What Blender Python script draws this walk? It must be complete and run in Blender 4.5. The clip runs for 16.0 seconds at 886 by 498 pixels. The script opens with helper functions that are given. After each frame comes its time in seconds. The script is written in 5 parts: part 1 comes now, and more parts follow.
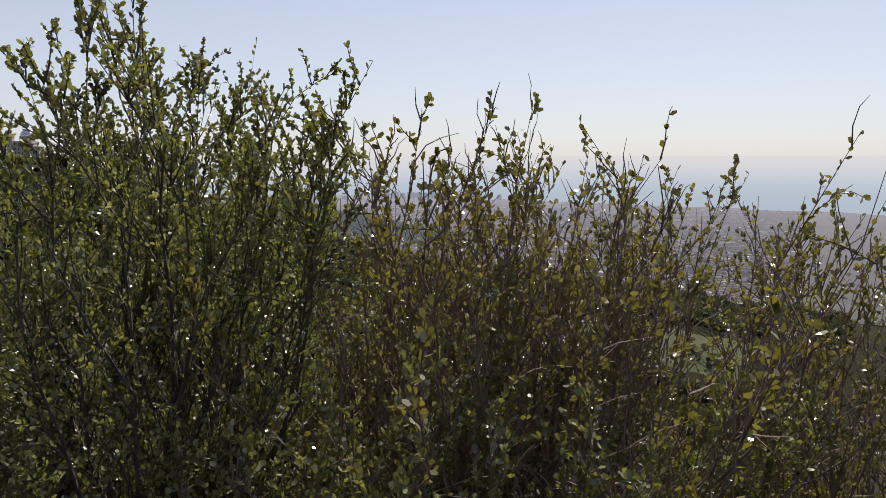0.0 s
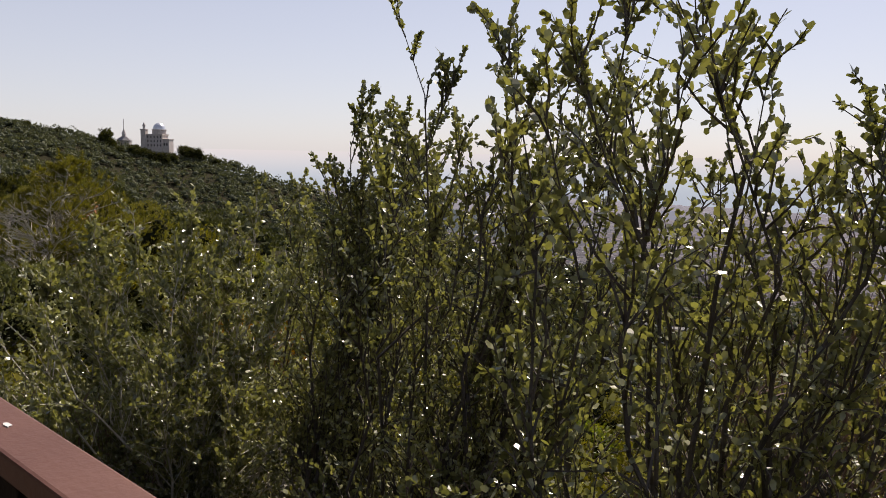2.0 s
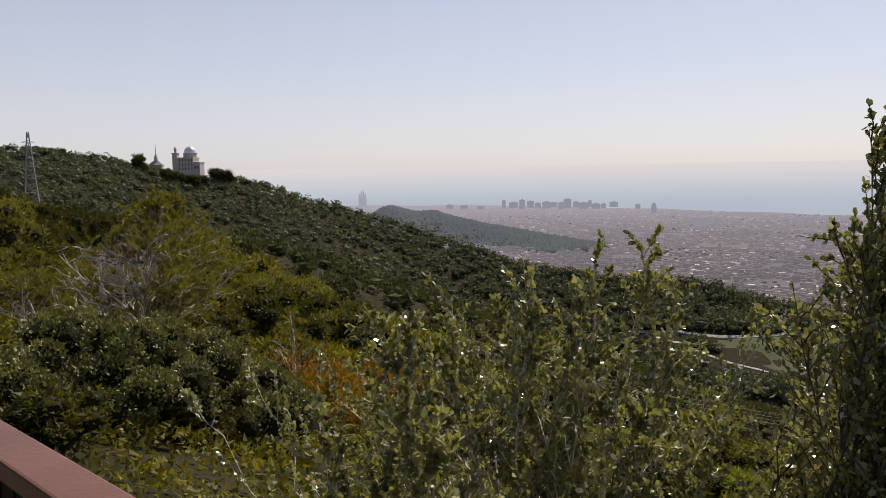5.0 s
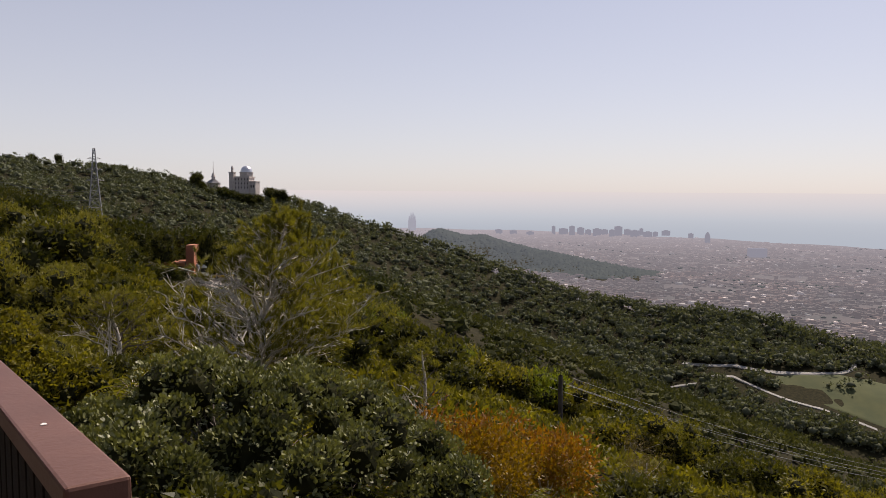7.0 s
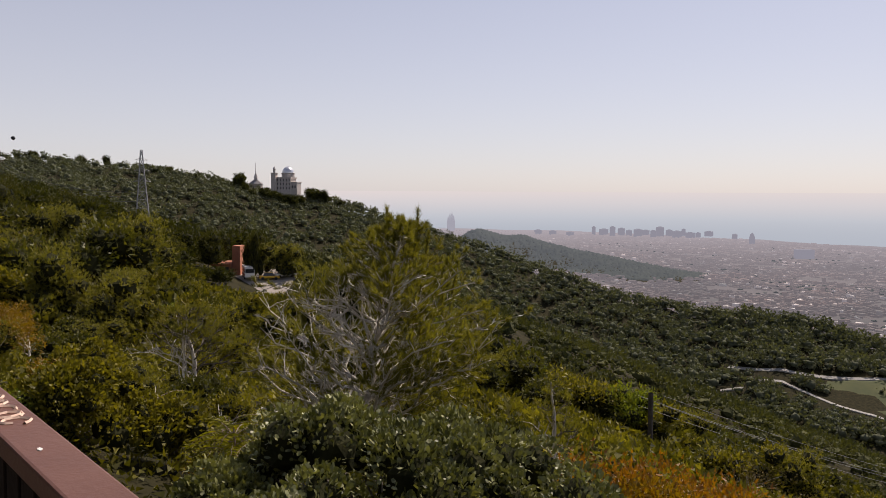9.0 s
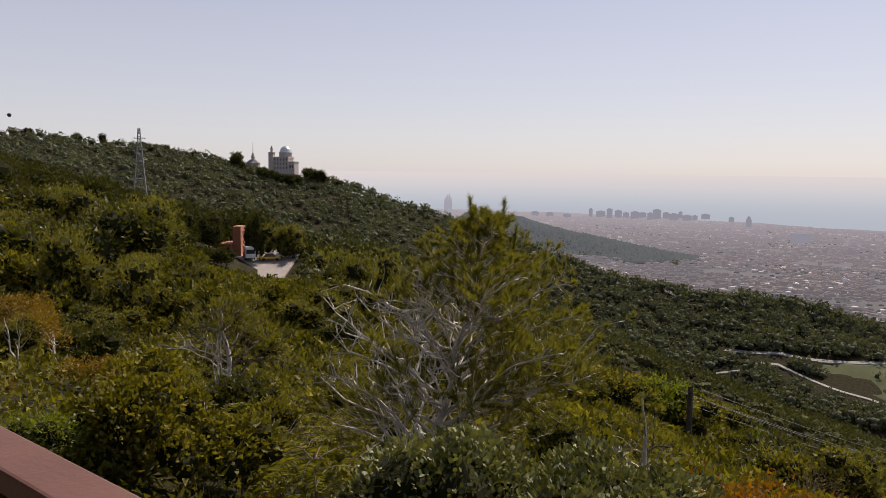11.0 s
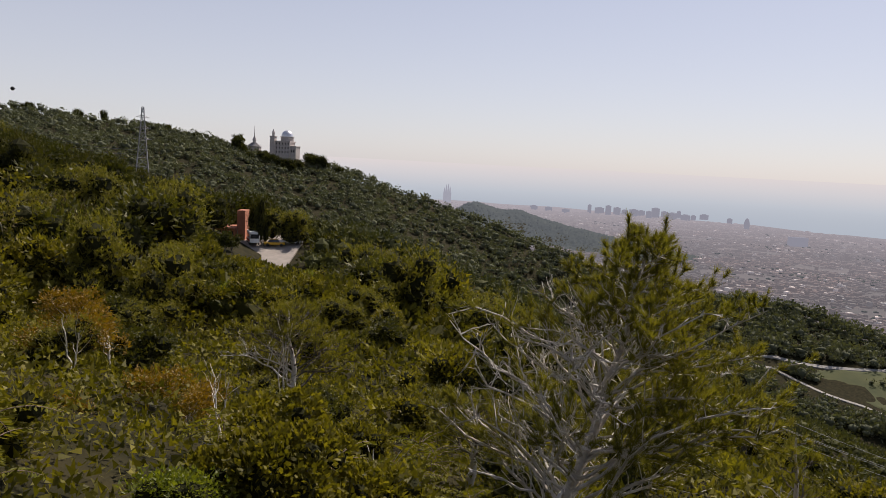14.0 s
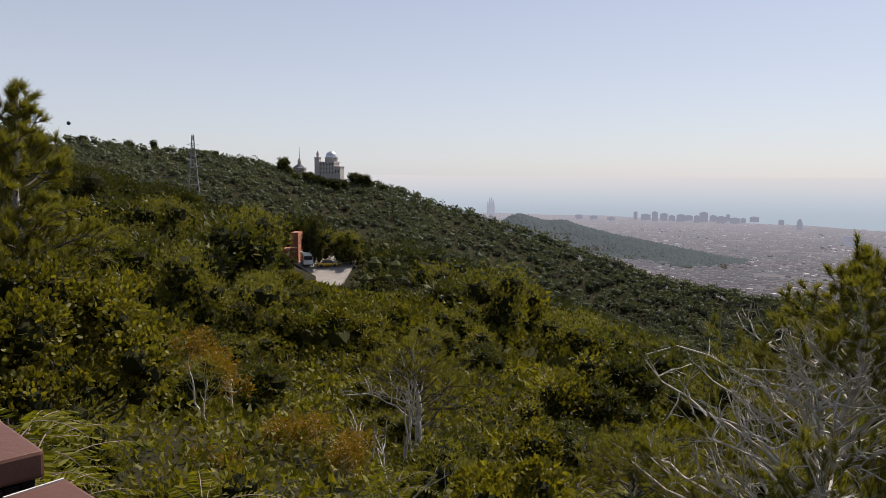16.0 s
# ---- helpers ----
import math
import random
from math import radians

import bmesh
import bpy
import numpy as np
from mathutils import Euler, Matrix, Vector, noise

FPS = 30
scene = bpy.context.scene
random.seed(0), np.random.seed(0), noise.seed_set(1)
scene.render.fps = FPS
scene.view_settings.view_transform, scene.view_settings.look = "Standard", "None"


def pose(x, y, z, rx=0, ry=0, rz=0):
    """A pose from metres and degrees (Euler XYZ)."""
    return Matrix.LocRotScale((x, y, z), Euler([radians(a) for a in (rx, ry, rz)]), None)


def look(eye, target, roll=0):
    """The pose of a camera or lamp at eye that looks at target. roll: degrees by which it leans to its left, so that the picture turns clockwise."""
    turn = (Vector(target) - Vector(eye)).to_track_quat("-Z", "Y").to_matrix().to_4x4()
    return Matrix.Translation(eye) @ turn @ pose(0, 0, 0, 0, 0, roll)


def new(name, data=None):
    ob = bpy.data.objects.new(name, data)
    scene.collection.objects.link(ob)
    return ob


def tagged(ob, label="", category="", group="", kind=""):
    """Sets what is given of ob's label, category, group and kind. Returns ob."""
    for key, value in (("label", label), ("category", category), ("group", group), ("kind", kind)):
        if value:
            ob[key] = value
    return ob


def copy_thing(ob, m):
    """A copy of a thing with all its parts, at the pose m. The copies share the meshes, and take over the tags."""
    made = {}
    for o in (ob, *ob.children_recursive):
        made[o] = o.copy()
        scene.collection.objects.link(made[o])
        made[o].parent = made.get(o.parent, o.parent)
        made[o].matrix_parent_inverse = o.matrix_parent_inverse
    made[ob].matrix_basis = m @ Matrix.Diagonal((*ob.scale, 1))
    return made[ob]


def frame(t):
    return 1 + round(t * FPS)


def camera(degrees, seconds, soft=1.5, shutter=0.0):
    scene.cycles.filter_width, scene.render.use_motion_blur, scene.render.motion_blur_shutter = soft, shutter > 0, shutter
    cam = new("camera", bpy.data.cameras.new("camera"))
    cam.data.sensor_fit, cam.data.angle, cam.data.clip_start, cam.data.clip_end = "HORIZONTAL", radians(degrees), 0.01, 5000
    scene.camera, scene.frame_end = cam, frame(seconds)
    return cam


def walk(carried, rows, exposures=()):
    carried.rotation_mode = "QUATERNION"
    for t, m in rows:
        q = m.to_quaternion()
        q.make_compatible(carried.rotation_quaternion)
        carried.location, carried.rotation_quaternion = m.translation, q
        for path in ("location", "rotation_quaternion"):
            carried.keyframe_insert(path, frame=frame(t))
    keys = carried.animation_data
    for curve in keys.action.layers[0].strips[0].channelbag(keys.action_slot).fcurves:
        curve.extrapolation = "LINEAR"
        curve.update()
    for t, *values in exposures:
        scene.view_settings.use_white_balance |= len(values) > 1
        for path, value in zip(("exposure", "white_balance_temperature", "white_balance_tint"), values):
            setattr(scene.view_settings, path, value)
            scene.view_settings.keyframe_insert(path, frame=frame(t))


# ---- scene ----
cam = camera(60, 16.0, soft=0.6, shutter=0.0)
# seconds, eye x, y, z, then yaw to the left, pitch up and roll in degrees
PATH = [
    (0, 6.131, -8.114, -0.245, -16.72, -6.60, -0.02),
    (0.5, 5.956, -7.878, -0.232, -11.44, -5.38, 0.75),
    (1, 5.589, -7.540, -0.229, -9.79, -6.62, 0.61),
    (1.5, 5.303, -7.114, -0.205, -8.05, -7.07, 0.52),
    (2, 4.996, -6.711, -0.182, -8.82, -6.81, 1.08),
    (2.5, 4.709, -6.462, -0.148, -9.26, -6.85, -0.10),
    (3, 4.445, -6.126, -0.109, -9.07, -6.69, -0.04),
    (3.5, 4.138, -5.779, -0.076, -9.09, -6.73, -0.78),
    (4, 3.823, -5.398, -0.062, -8.75, -6.42, -0.91),
    (4.5, 3.542, -5.054, -0.023, -7.69, -6.21, -1.16),
    (5, 3.243, -4.790, 0.021, -6.66, -5.80, -0.88),
    (7.5, 1.002, -1.374, -0.102, -2.32, -3.88, 0.52),
    (8, 0.662, -0.928, -0.057, -1.59, -3.88, 0.51),
    (8.5, 0.319, -0.399, -0.065, -0.78, -3.91, 0.41),
    (9, 0.000, 0.000, 0.000, -0.19, -4.01, 0.35),
    (9.5, -0.339, 0.408, 0.014, 0.02, -4.28, 0.22),
    (12, -1.836, 1.822, 0.147, -1.38, -6.05, 2.04),
    (12.5, -2.159, 2.079, 0.145, -1.67, -6.25, 2.77),
    (13, -2.407, 2.079, 0.114, -1.61, -6.44, 2.05),
    (13.5, -2.637, 2.224, 0.170, -0.58, -6.31, 2.14),
    (14, -3.037, 2.581, 0.265, -0.72, -6.14, 3.01),
    (14.5, -3.374, 2.827, 0.276, -1.08, -6.23, 2.33),
    (15, -3.826, 2.994, 0.274, -1.55, -6.08, 1.89),
    (15.5, -4.278, 3.287, 0.286, -1.58, -5.68, 1.57),
    (16, -4.610, 3.517, 0.351, 2.69, -5.19, 0.45),
]


def aimed(x, y, z, yaw, pitch, roll):
    ahead = Vector((-math.sin(radians(yaw)) * math.cos(radians(pitch)), math.cos(radians(yaw)) * math.cos(radians(pitch)), math.sin(radians(pitch))))
    eye = Vector((x, y, z))
    return look(eye, eye + ahead * 2, roll)


# seconds, stops, white balance
EXPOSURES = [(0, 0.05, 6600, 13), (2.5, 0.08, 6950, 18), (5, 0.0, 6850, 16), (7.5, 0.0, 7050, 19), (12.5, -0.03, 7000, 18), (14.5, -0.03, 6800, 16), (16, 0.0, 6600, 13)]
walk(cam, [(t, aimed(*r)) for t, *r in PATH], EXPOSURES)

# ---- light ----
SUN_EL, SUN_AZ = 52.0, 38.0
world = bpy.data.worlds.new("sky")
scene.world = world
world.use_nodes = True
wn = world.node_tree
wn.nodes.clear()
sky = wn.nodes.new("ShaderNodeTexSky")
sky.sky_type = "NISHITA"
sky.sun_disc = False
sky.sun_elevation, sky.sun_rotation = radians(SUN_EL), radians(SUN_AZ)
sky.altitude, sky.air_density, sky.dust_density, sky.ozone_density = 400, 0.8, 1.2, 3.0
bg = wn.nodes.new("ShaderNodeBackground")
bg.inputs["Strength"].default_value = 0.11
wout = wn.nodes.new("ShaderNodeOutputWorld")
veil = wn.nodes.new("ShaderNodeMix")  # thin haze over the whole sky
veil.data_type = "RGBA"
up = wn.nodes.new("ShaderNodeTexCoord")
split = wn.nodes.new("ShaderNodeSeparateXYZ")
thin = wn.nodes.new("ShaderNodeMapRange")  # thick at the horizon, thin overhead
for key, value in (("From Min", 0.0), ("From Max", 0.55), ("To Min", 0.66), ("To Max", 0.12)):
    thin.inputs[key].default_value = value
wn.links.new(up.outputs["Generated"], split.inputs[0])
wn.links.new(split.outputs["Z"], thin.inputs["Value"])
wn.links.new(thin.outputs[0], veil.inputs[0])
veil.inputs[7].default_value = (6.6, 6.75, 7.05, 1)
wn.links.new(sky.outputs[0], veil.inputs[6])
wn.links.new(veil.outputs[2], bg.inputs[0])
wn.links.new(bg.outputs[0], wout.inputs[0])

sun_data = bpy.data.lights.new("sun", "SUN")
sun_data.energy, sun_data.angle, sun_data.color = 5.0, radians(0.6), (1.0, 0.95, 0.87)
sun = new("sun", sun_data)
sd = Vector((math.sin(radians(SUN_AZ)) * math.cos(radians(SUN_EL)), math.cos(radians(SUN_AZ)) * math.cos(radians(SUN_EL)), math.sin(radians(SUN_EL))))
sun.matrix_world = look(sd * 60, (0, 0, 0))

# ---- materials ----
def material(name, build):
    m = bpy.data.materials.new(name)
    m.use_nodes = True
    nt = m.node_tree
    nt.nodes.clear()
    out = nt.nodes.new("ShaderNodeOutputMaterial")
    nt.links.new(build(nt), out.inputs[0])
    return m


def node(nt, kind, **inputs):
    n = nt.nodes.new(kind)
    for key, value in inputs.items():
        n.inputs[key.replace("_", " ")].default_value = value
    return n


def ramp(nt, fac, *stops):
    r = nt.nodes.new("ShaderNodeValToRGB")
    els = r.color_ramp.elements
    while len(els) < len(stops):
        els.new(0.5)
    for e, (pos, col) in zip(els, stops):
        e.position, e.color = pos, (*col, 1)
    nt.links.new(fac, r.inputs[0])
    return r.outputs[0]


def noise_fac(nt, scale, detail=5.0, rough=0.6):
    co = nt.nodes.new("ShaderNodeTexCoord")
    n = node(nt, "ShaderNodeTexNoise", Scale=scale, Detail=detail, Roughness=rough)
    nt.links.new(co.outputs["Object"], n.inputs["Vector"])
    return n.outputs["Fac"]


def mixed(nt, fac, a, b, mode="MIX"):
    m = nt.nodes.new("ShaderNodeMix")
    m.data_type, m.blend_type = "RGBA", mode
    for sock, val in ((m.inputs[0], fac), (m.inputs[6], a), (m.inputs[7], b)):
        if isinstance(val, (int, float)):
            sock.default_value = val
        elif isinstance(val, tuple):
            sock.default_value = (*val, 1)
        else:
            nt.links.new(val, sock)
    return m.outputs[2]


def bumped(nt, fac, strength, dist):
    b = node(nt, "ShaderNodeBump", Strength=strength, Distance=dist)
    nt.links.new(fac, b.inputs["Height"])
    return b.outputs[0]


def leaf_mat(name, dark, mid, light, rough=0.4, glow=0.35, patch=0.8, spec=0.5):
    """Leaves: each its own shade, lit from behind they let light through."""
    def build(nt):
        geo = nt.nodes.new("ShaderNodeNewGeometry")
        col = ramp(nt, geo.outputs["Random Per Island"], (0.0, dark), (0.55, mid), (1.0, light))
        col = mixed(nt, 0.55, col, ramp(nt, noise_fac(nt, patch, 3), (0.3, dark), (0.7, light)))
        p = node(nt, "ShaderNodeBsdfPrincipled", Roughness=rough)
        p.inputs["Specular IOR Level"].default_value = spec
        t = nt.nodes.new("ShaderNodeBsdfTranslucent")
        nt.links.new(col, p.inputs["Base Color"])
        nt.links.new(mixed(nt, 1.0, col, (1.4, 1.4, 0.5), "MULTIPLY"), t.inputs["Color"])
        mix = node(nt, "ShaderNodeMixShader", Fac=glow)
        nt.links.new(p.outputs[0], mix.inputs[1])
        nt.links.new(t.outputs[0], mix.inputs[2])
        return mix.outputs[0]
    return material(name, build)


def solid_mat(name, a, b, scale, rough=0.7, metal=0.0, bump=0.0, bscale=None, glow=None, glow_strength=0.0, spec=0.5, island=False, rand=None):
    def build(nt):
        fac = noise_fac(nt, scale)
        col = ramp(nt, fac, (0.3, a), (0.7, b))
        if island:
            geo = nt.nodes.new("ShaderNodeNewGeometry")
            col = mixed(nt, 0.6, col, ramp(nt, geo.outputs["Random Per Island"], *(rand or ((0.0, a), (1.0, b)))))
        p = node(nt, "ShaderNodeBsdfPrincipled", Roughness=rough, Metallic=metal)
        p.inputs["Specular IOR Level"].default_value = spec
        nt.links.new(col, p.inputs["Base Color"])
        if bump:
            nt.links.new(bumped(nt, noise_fac(nt, bscale or scale * 6, 6), bump, 0.02), p.inputs["Normal"])
        if glow:
            p.inputs["Emission Color"].default_value = (*glow, 1)
            p.inputs["Emission Strength"].default_value = glow_strength
        return p.outputs[0]
    return material(name, build)


def haze_glow_mat(name, a, b, scale, near, far, island=None, tint=(0.425, 0.415, 0.47)):
    """A surface of the far plain with haze mixed in as emission: thinly at one kilometre, thickly at the coast."""
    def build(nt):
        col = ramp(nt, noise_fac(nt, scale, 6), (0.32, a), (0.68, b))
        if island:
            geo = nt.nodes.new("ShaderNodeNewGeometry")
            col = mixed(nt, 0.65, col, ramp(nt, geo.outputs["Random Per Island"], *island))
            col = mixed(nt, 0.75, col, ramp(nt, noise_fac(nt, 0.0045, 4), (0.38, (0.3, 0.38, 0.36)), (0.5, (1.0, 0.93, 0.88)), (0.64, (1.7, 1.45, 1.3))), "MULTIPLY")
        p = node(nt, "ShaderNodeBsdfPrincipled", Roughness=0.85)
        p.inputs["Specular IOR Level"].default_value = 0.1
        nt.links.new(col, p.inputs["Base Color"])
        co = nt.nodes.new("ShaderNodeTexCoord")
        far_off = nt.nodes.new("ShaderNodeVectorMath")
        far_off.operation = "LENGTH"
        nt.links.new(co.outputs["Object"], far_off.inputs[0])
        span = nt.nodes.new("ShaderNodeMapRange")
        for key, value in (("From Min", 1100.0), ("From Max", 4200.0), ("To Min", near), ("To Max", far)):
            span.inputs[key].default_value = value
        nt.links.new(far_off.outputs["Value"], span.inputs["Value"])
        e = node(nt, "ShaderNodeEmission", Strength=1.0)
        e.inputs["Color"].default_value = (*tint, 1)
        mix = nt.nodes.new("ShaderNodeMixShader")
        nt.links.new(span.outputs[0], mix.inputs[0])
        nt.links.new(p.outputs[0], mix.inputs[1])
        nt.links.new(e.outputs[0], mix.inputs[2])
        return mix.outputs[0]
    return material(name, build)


M_OVAL = leaf_mat("oval_leaf", (0.036, 0.042, 0.018), (0.18, 0.19, 0.075), (0.49, 0.48, 0.25), 0.28, 0.27, 2.2, 0.85)
M_TWIGLEAF = leaf_mat("sparse_leaf", (0.075, 0.072, 0.032), (0.18, 0.165, 0.07), (0.34, 0.30, 0.14), 0.32, 0.3, 0.8, 0.7)
M_NEEDLE = leaf_mat("pine_needle", (0.07, 0.072, 0.012), (0.16, 0.15, 0.024), (0.29, 0.255, 0.045), 0.5, 0.42, 0.8, 0.4)
M_DENSE = leaf_mat("glossy_leaf", (0.03, 0.037, 0.013), (0.10, 0.11, 0.036), (0.32, 0.32, 0.13), 0.5, 0.16, 2.5, 0.35)
M_SHRUB = leaf_mat("shrub_leaf", (0.024, 0.026, 0.004), (0.125, 0.115, 0.014), (0.29, 0.245, 0.032), 0.55, 0.40, 0.8, 0.25)
M_SHRUB_DARK = leaf_mat("dark_shrub_leaf", (0.024, 0.03, 0.006), (0.056, 0.062, 0.011), (0.13, 0.118, 0.02), 0.55, 0.33, 0.8, 0.3)
M_FERN = leaf_mat("pinnate_leaf", (0.08, 0.095, 0.01), (0.15, 0.15, 0.015), (0.25, 0.21, 0.02), 0.6, 0.42, 0.8, 0.2)
M_AMBER = leaf_mat("autumn_leaf", (0.11, 0.07, 0.004), (0.22, 0.13, 0.006), (0.30, 0.17, 0.01), 0.55, 0.4)
M_RUST = leaf_mat("rust_leaf", (0.16, 0.06, 0.005), (0.26, 0.10, 0.008), (0.30, 0.15, 0.01), 0.55, 0.4)
# near-black colour standing for the shade deep inside foliage
M_SHADE_CORE = solid_mat("inner_mass", (0.012, 0.014, 0.005), (0.035, 0.034, 0.012), 6, 0.95, bump=0.6, spec=0.1)
M_BARK = solid_mat("dark_bark", (0.06, 0.048, 0.04), (0.17, 0.145, 0.12), 9, 0.9, bump=0.5)
M_TWIG = solid_mat("red_brown_twig", (0.15, 0.10, 0.085), (0.32, 0.23, 0.20), 12, 0.8, bump=0.3)
M_DEAD = solid_mat("bleached_wood", (0.44, 0.40, 0.35), (0.70, 0.65, 0.58), 14, 0.85, bump=0.4)
M_SOIL = solid_mat("hillside_soil", (0.012, 0.013, 0.005), (0.04, 0.033, 0.014), 0.6, 0.95, bump=0.6, bscale=4, spec=0.1)
M_WEED = leaf_mat("weed_leaf", (0.014, 0.017, 0.003), (0.085, 0.088, 0.011), (0.28, 0.24, 0.03), 0.6, 0.35, 0.9, 0.2)
M_PATH = solid_mat("beaten_earth", (0.13, 0.10, 0.07), (0.22, 0.17, 0.12), 2.2, 0.95, bump=0.5, bscale=25)
# far leaves coloured paler and greyer to stand for haze
M_FAR = leaf_mat("haze_pale_wood", (0.08, 0.09, 0.06), (0.11, 0.12, 0.076), (0.145, 0.15, 0.092), 0.9, 0.2, 0.02, 0.1)
M_MIDWOOD = leaf_mat("mid_wood", (0.018, 0.024, 0.006), (0.042, 0.048, 0.010), (0.09, 0.085, 0.016), 0.7, 0.28, 0.05, 0.15)
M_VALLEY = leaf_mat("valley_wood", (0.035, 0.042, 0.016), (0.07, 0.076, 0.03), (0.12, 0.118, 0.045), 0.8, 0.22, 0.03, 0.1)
M_LIME = leaf_mat("fresh_leaf", (0.08, 0.11, 0.01), (0.14, 0.17, 0.018), (0.21, 0.22, 0.03), 0.5, 0.45)
M_DRY = leaf_mat("dry_leaf", (0.09, 0.065, 0.025), (0.15, 0.115, 0.045), (0.22, 0.17, 0.08), 0.7, 0.25)
M_SCRUB = leaf_mat("scrub_leaf", (0.024, 0.03, 0.007), (0.065, 0.066, 0.012), (0.16, 0.14, 0.02), 0.7, 0.3, 0.12, 0.15)
M_PINE_DARK = leaf_mat("dark_pine_needle", (0.028, 0.034, 0.008), (0.062, 0.064, 0.012), (0.13, 0.115, 0.018), 0.6, 0.3, 0.4, 0.2)
# ---- mesh helpers ----
rng = np.random.default_rng(7)


class Buf:
    """Vertices and faces gathered for one mesh."""
    def __init__(self):
        self.v, self.f, self.n = [], [], 0

    def add(self, v, f):
        v, f = np.asarray(v, float).reshape(-1, 3), np.asarray(f, int)
        self.v.append(v)
        self.f.append(f + self.n)
        self.n += len(v)
        return self


def mesh_of(name, buf, mat, smooth=False):
    me = bpy.data.meshes.new(name)
    v = np.concatenate(buf.v)
    sizes = np.concatenate([np.full(len(f), f.shape[1]) for f in buf.f])
    loops = np.concatenate([f.ravel() for f in buf.f])
    me.vertices.add(len(v))
    me.vertices.foreach_set("co", v.ravel().astype(np.float32))
    me.loops.add(len(loops))
    me.loops.foreach_set("vertex_index", loops.astype(np.int32))
    me.polygons.add(len(sizes))
    me.polygons.foreach_set("loop_start", np.r_[0, np.cumsum(sizes)[:-1]].astype(np.int32))
    me.polygons.foreach_set("use_smooth", np.full(len(sizes), smooth))
    me.update(calc_edges=True)
    me.validate()
    me.materials.append(mat)
    return me


def part(name, buf, mat, parent=None, label="", smooth=False):
    ob = new(name, mesh_of(name, buf, mat, smooth))
    if parent is not None:
        ob.parent = parent
    if label:
        tagged(ob, label)
    return ob


def thing(name, at, label, category, group="", rz=0.0):
    ob = new(name)
    ob.empty_display_size = 0.2
    ob.matrix_basis = pose(*at, 0, 0, rz)
    return tagged(ob, label, category, group)


BOX_F = [[0, 3, 2, 1], [4, 5, 6, 7], [0, 1, 5, 4], [1, 2, 6, 5], [2, 3, 7, 6], [3, 0, 4, 7]]


def box(buf, x0, x1, y0, y1, z0, z1):
    buf.add([[x0, y0, z0], [x1, y0, z0], [x1, y1, z0], [x0, y1, z0], [x0, y0, z1], [x1, y0, z1], [x1, y1, z1], [x0, y1, z1]], BOX_F)
    return buf


def bevel_box(buf, x0, x1, y0, y1, z0, z1, r):
    """A box with chamfered edges."""
    bm = bmesh.new()
    bmesh.ops.create_cube(bm, size=1)
    for v in bm.verts:
        v.co = ((x0 + x1) / 2 + v.co.x * (x1 - x0), (y0 + y1) / 2 + v.co.y * (y1 - y0), (z0 + z1) / 2 + v.co.z * (z1 - z0))
    bmesh.ops.bevel(bm, geom=bm.edges[:], offset=r, segments=2, affect="EDGES", profile=0.5)
    return from_bm(buf, bm)


def from_bm(buf, bm):
    bm.verts.index_update()
    v = np.array([p.co for p in bm.verts])
    by = {}
    for f in bm.faces:
        by.setdefault(len(f.verts), []).append([p.index for p in f.verts])
    start = buf.n
    buf.v.append(v)
    for f in by.values():
        buf.f.append(np.array(f) + start)
    buf.n += len(v)
    bm.free()
    return buf


def tube(buf, pts, r0, r1, sides=5):
    pts = np.asarray(pts, float)
    n = len(pts)
    tan = np.gradient(pts, axis=0)
    tan /= np.linalg.norm(tan, axis=1, keepdims=True) + 1e-9
    ref = np.where(np.abs(tan[:, 2:3]) > 0.9, [[1.0, 0, 0]], [[0, 0, 1.0]])
    a = np.cross(tan, ref)
    a /= np.linalg.norm(a, axis=1, keepdims=True) + 1e-9
    b = np.cross(tan, a)
    ang = np.arange(sides) / sides * 2 * np.pi
    rad = np.linspace(r0, r1, n)[:, None, None]
    ring = pts[:, None] + rad * (a[:, None] * np.cos(ang)[None, :, None] + b[:, None] * np.sin(ang)[None, :, None])
    i, j = np.meshgrid(np.arange(n - 1), np.arange(sides), indexing="ij")
    k = (j + 1) % sides
    f = np.stack([i * sides + j, i * sides + k, (i + 1) * sides + k, (i + 1) * sides + j], -1).reshape(-1, 4)
    buf.add(ring.reshape(-1, 3), f)
    return buf


def lathe(buf, profile, sides=24, at=(0, 0, 0)):
    prof = np.asarray(profile, float)
    ang = np.arange(sides) / sides * 2 * np.pi
    v = np.stack([prof[:, None, 0] * np.cos(ang), prof[:, None, 0] * np.sin(ang), np.repeat(prof[:, None, 1], sides, 1)], -1) + np.array(at)
    i, j = np.meshgrid(np.arange(len(prof) - 1), np.arange(sides), indexing="ij")
    k = (j + 1) % sides
    buf.add(v.reshape(-1, 3), np.stack([i * sides + j, i * sides + k, (i + 1) * sides + k, (i + 1) * sides + j], -1).reshape(-1, 4))
    return buf


def unit(v):
    return v / (np.linalg.norm(v, axis=-1, keepdims=True) + 1e-9)


def leaves(buf, at, along, length, width, fold=0.25):
    """Folded oval leaves: a point, the way each one grows, its length and width."""
    n = len(at)
    along = unit(along)
    side = unit(np.cross(along, unit(rng.normal(size=(n, 3)))))
    up = np.cross(side, along)
    length, width = (np.broadcast_to(np.asarray(q, float), (n,))[:, None] for q in (length, width))
    mid = at + along * length * 0.5
    v = np.stack([at, mid + side * width * 0.5 + up * width * fold, at + along * length, mid - side * width * 0.5 + up * width * fold], 1)
    k = np.arange(n)[:, None] * 4
    buf.add(v.reshape(-1, 3), np.concatenate([k + [0, 1, 2], k + [0, 2, 3]], 1).reshape(-1, 3))
    return buf


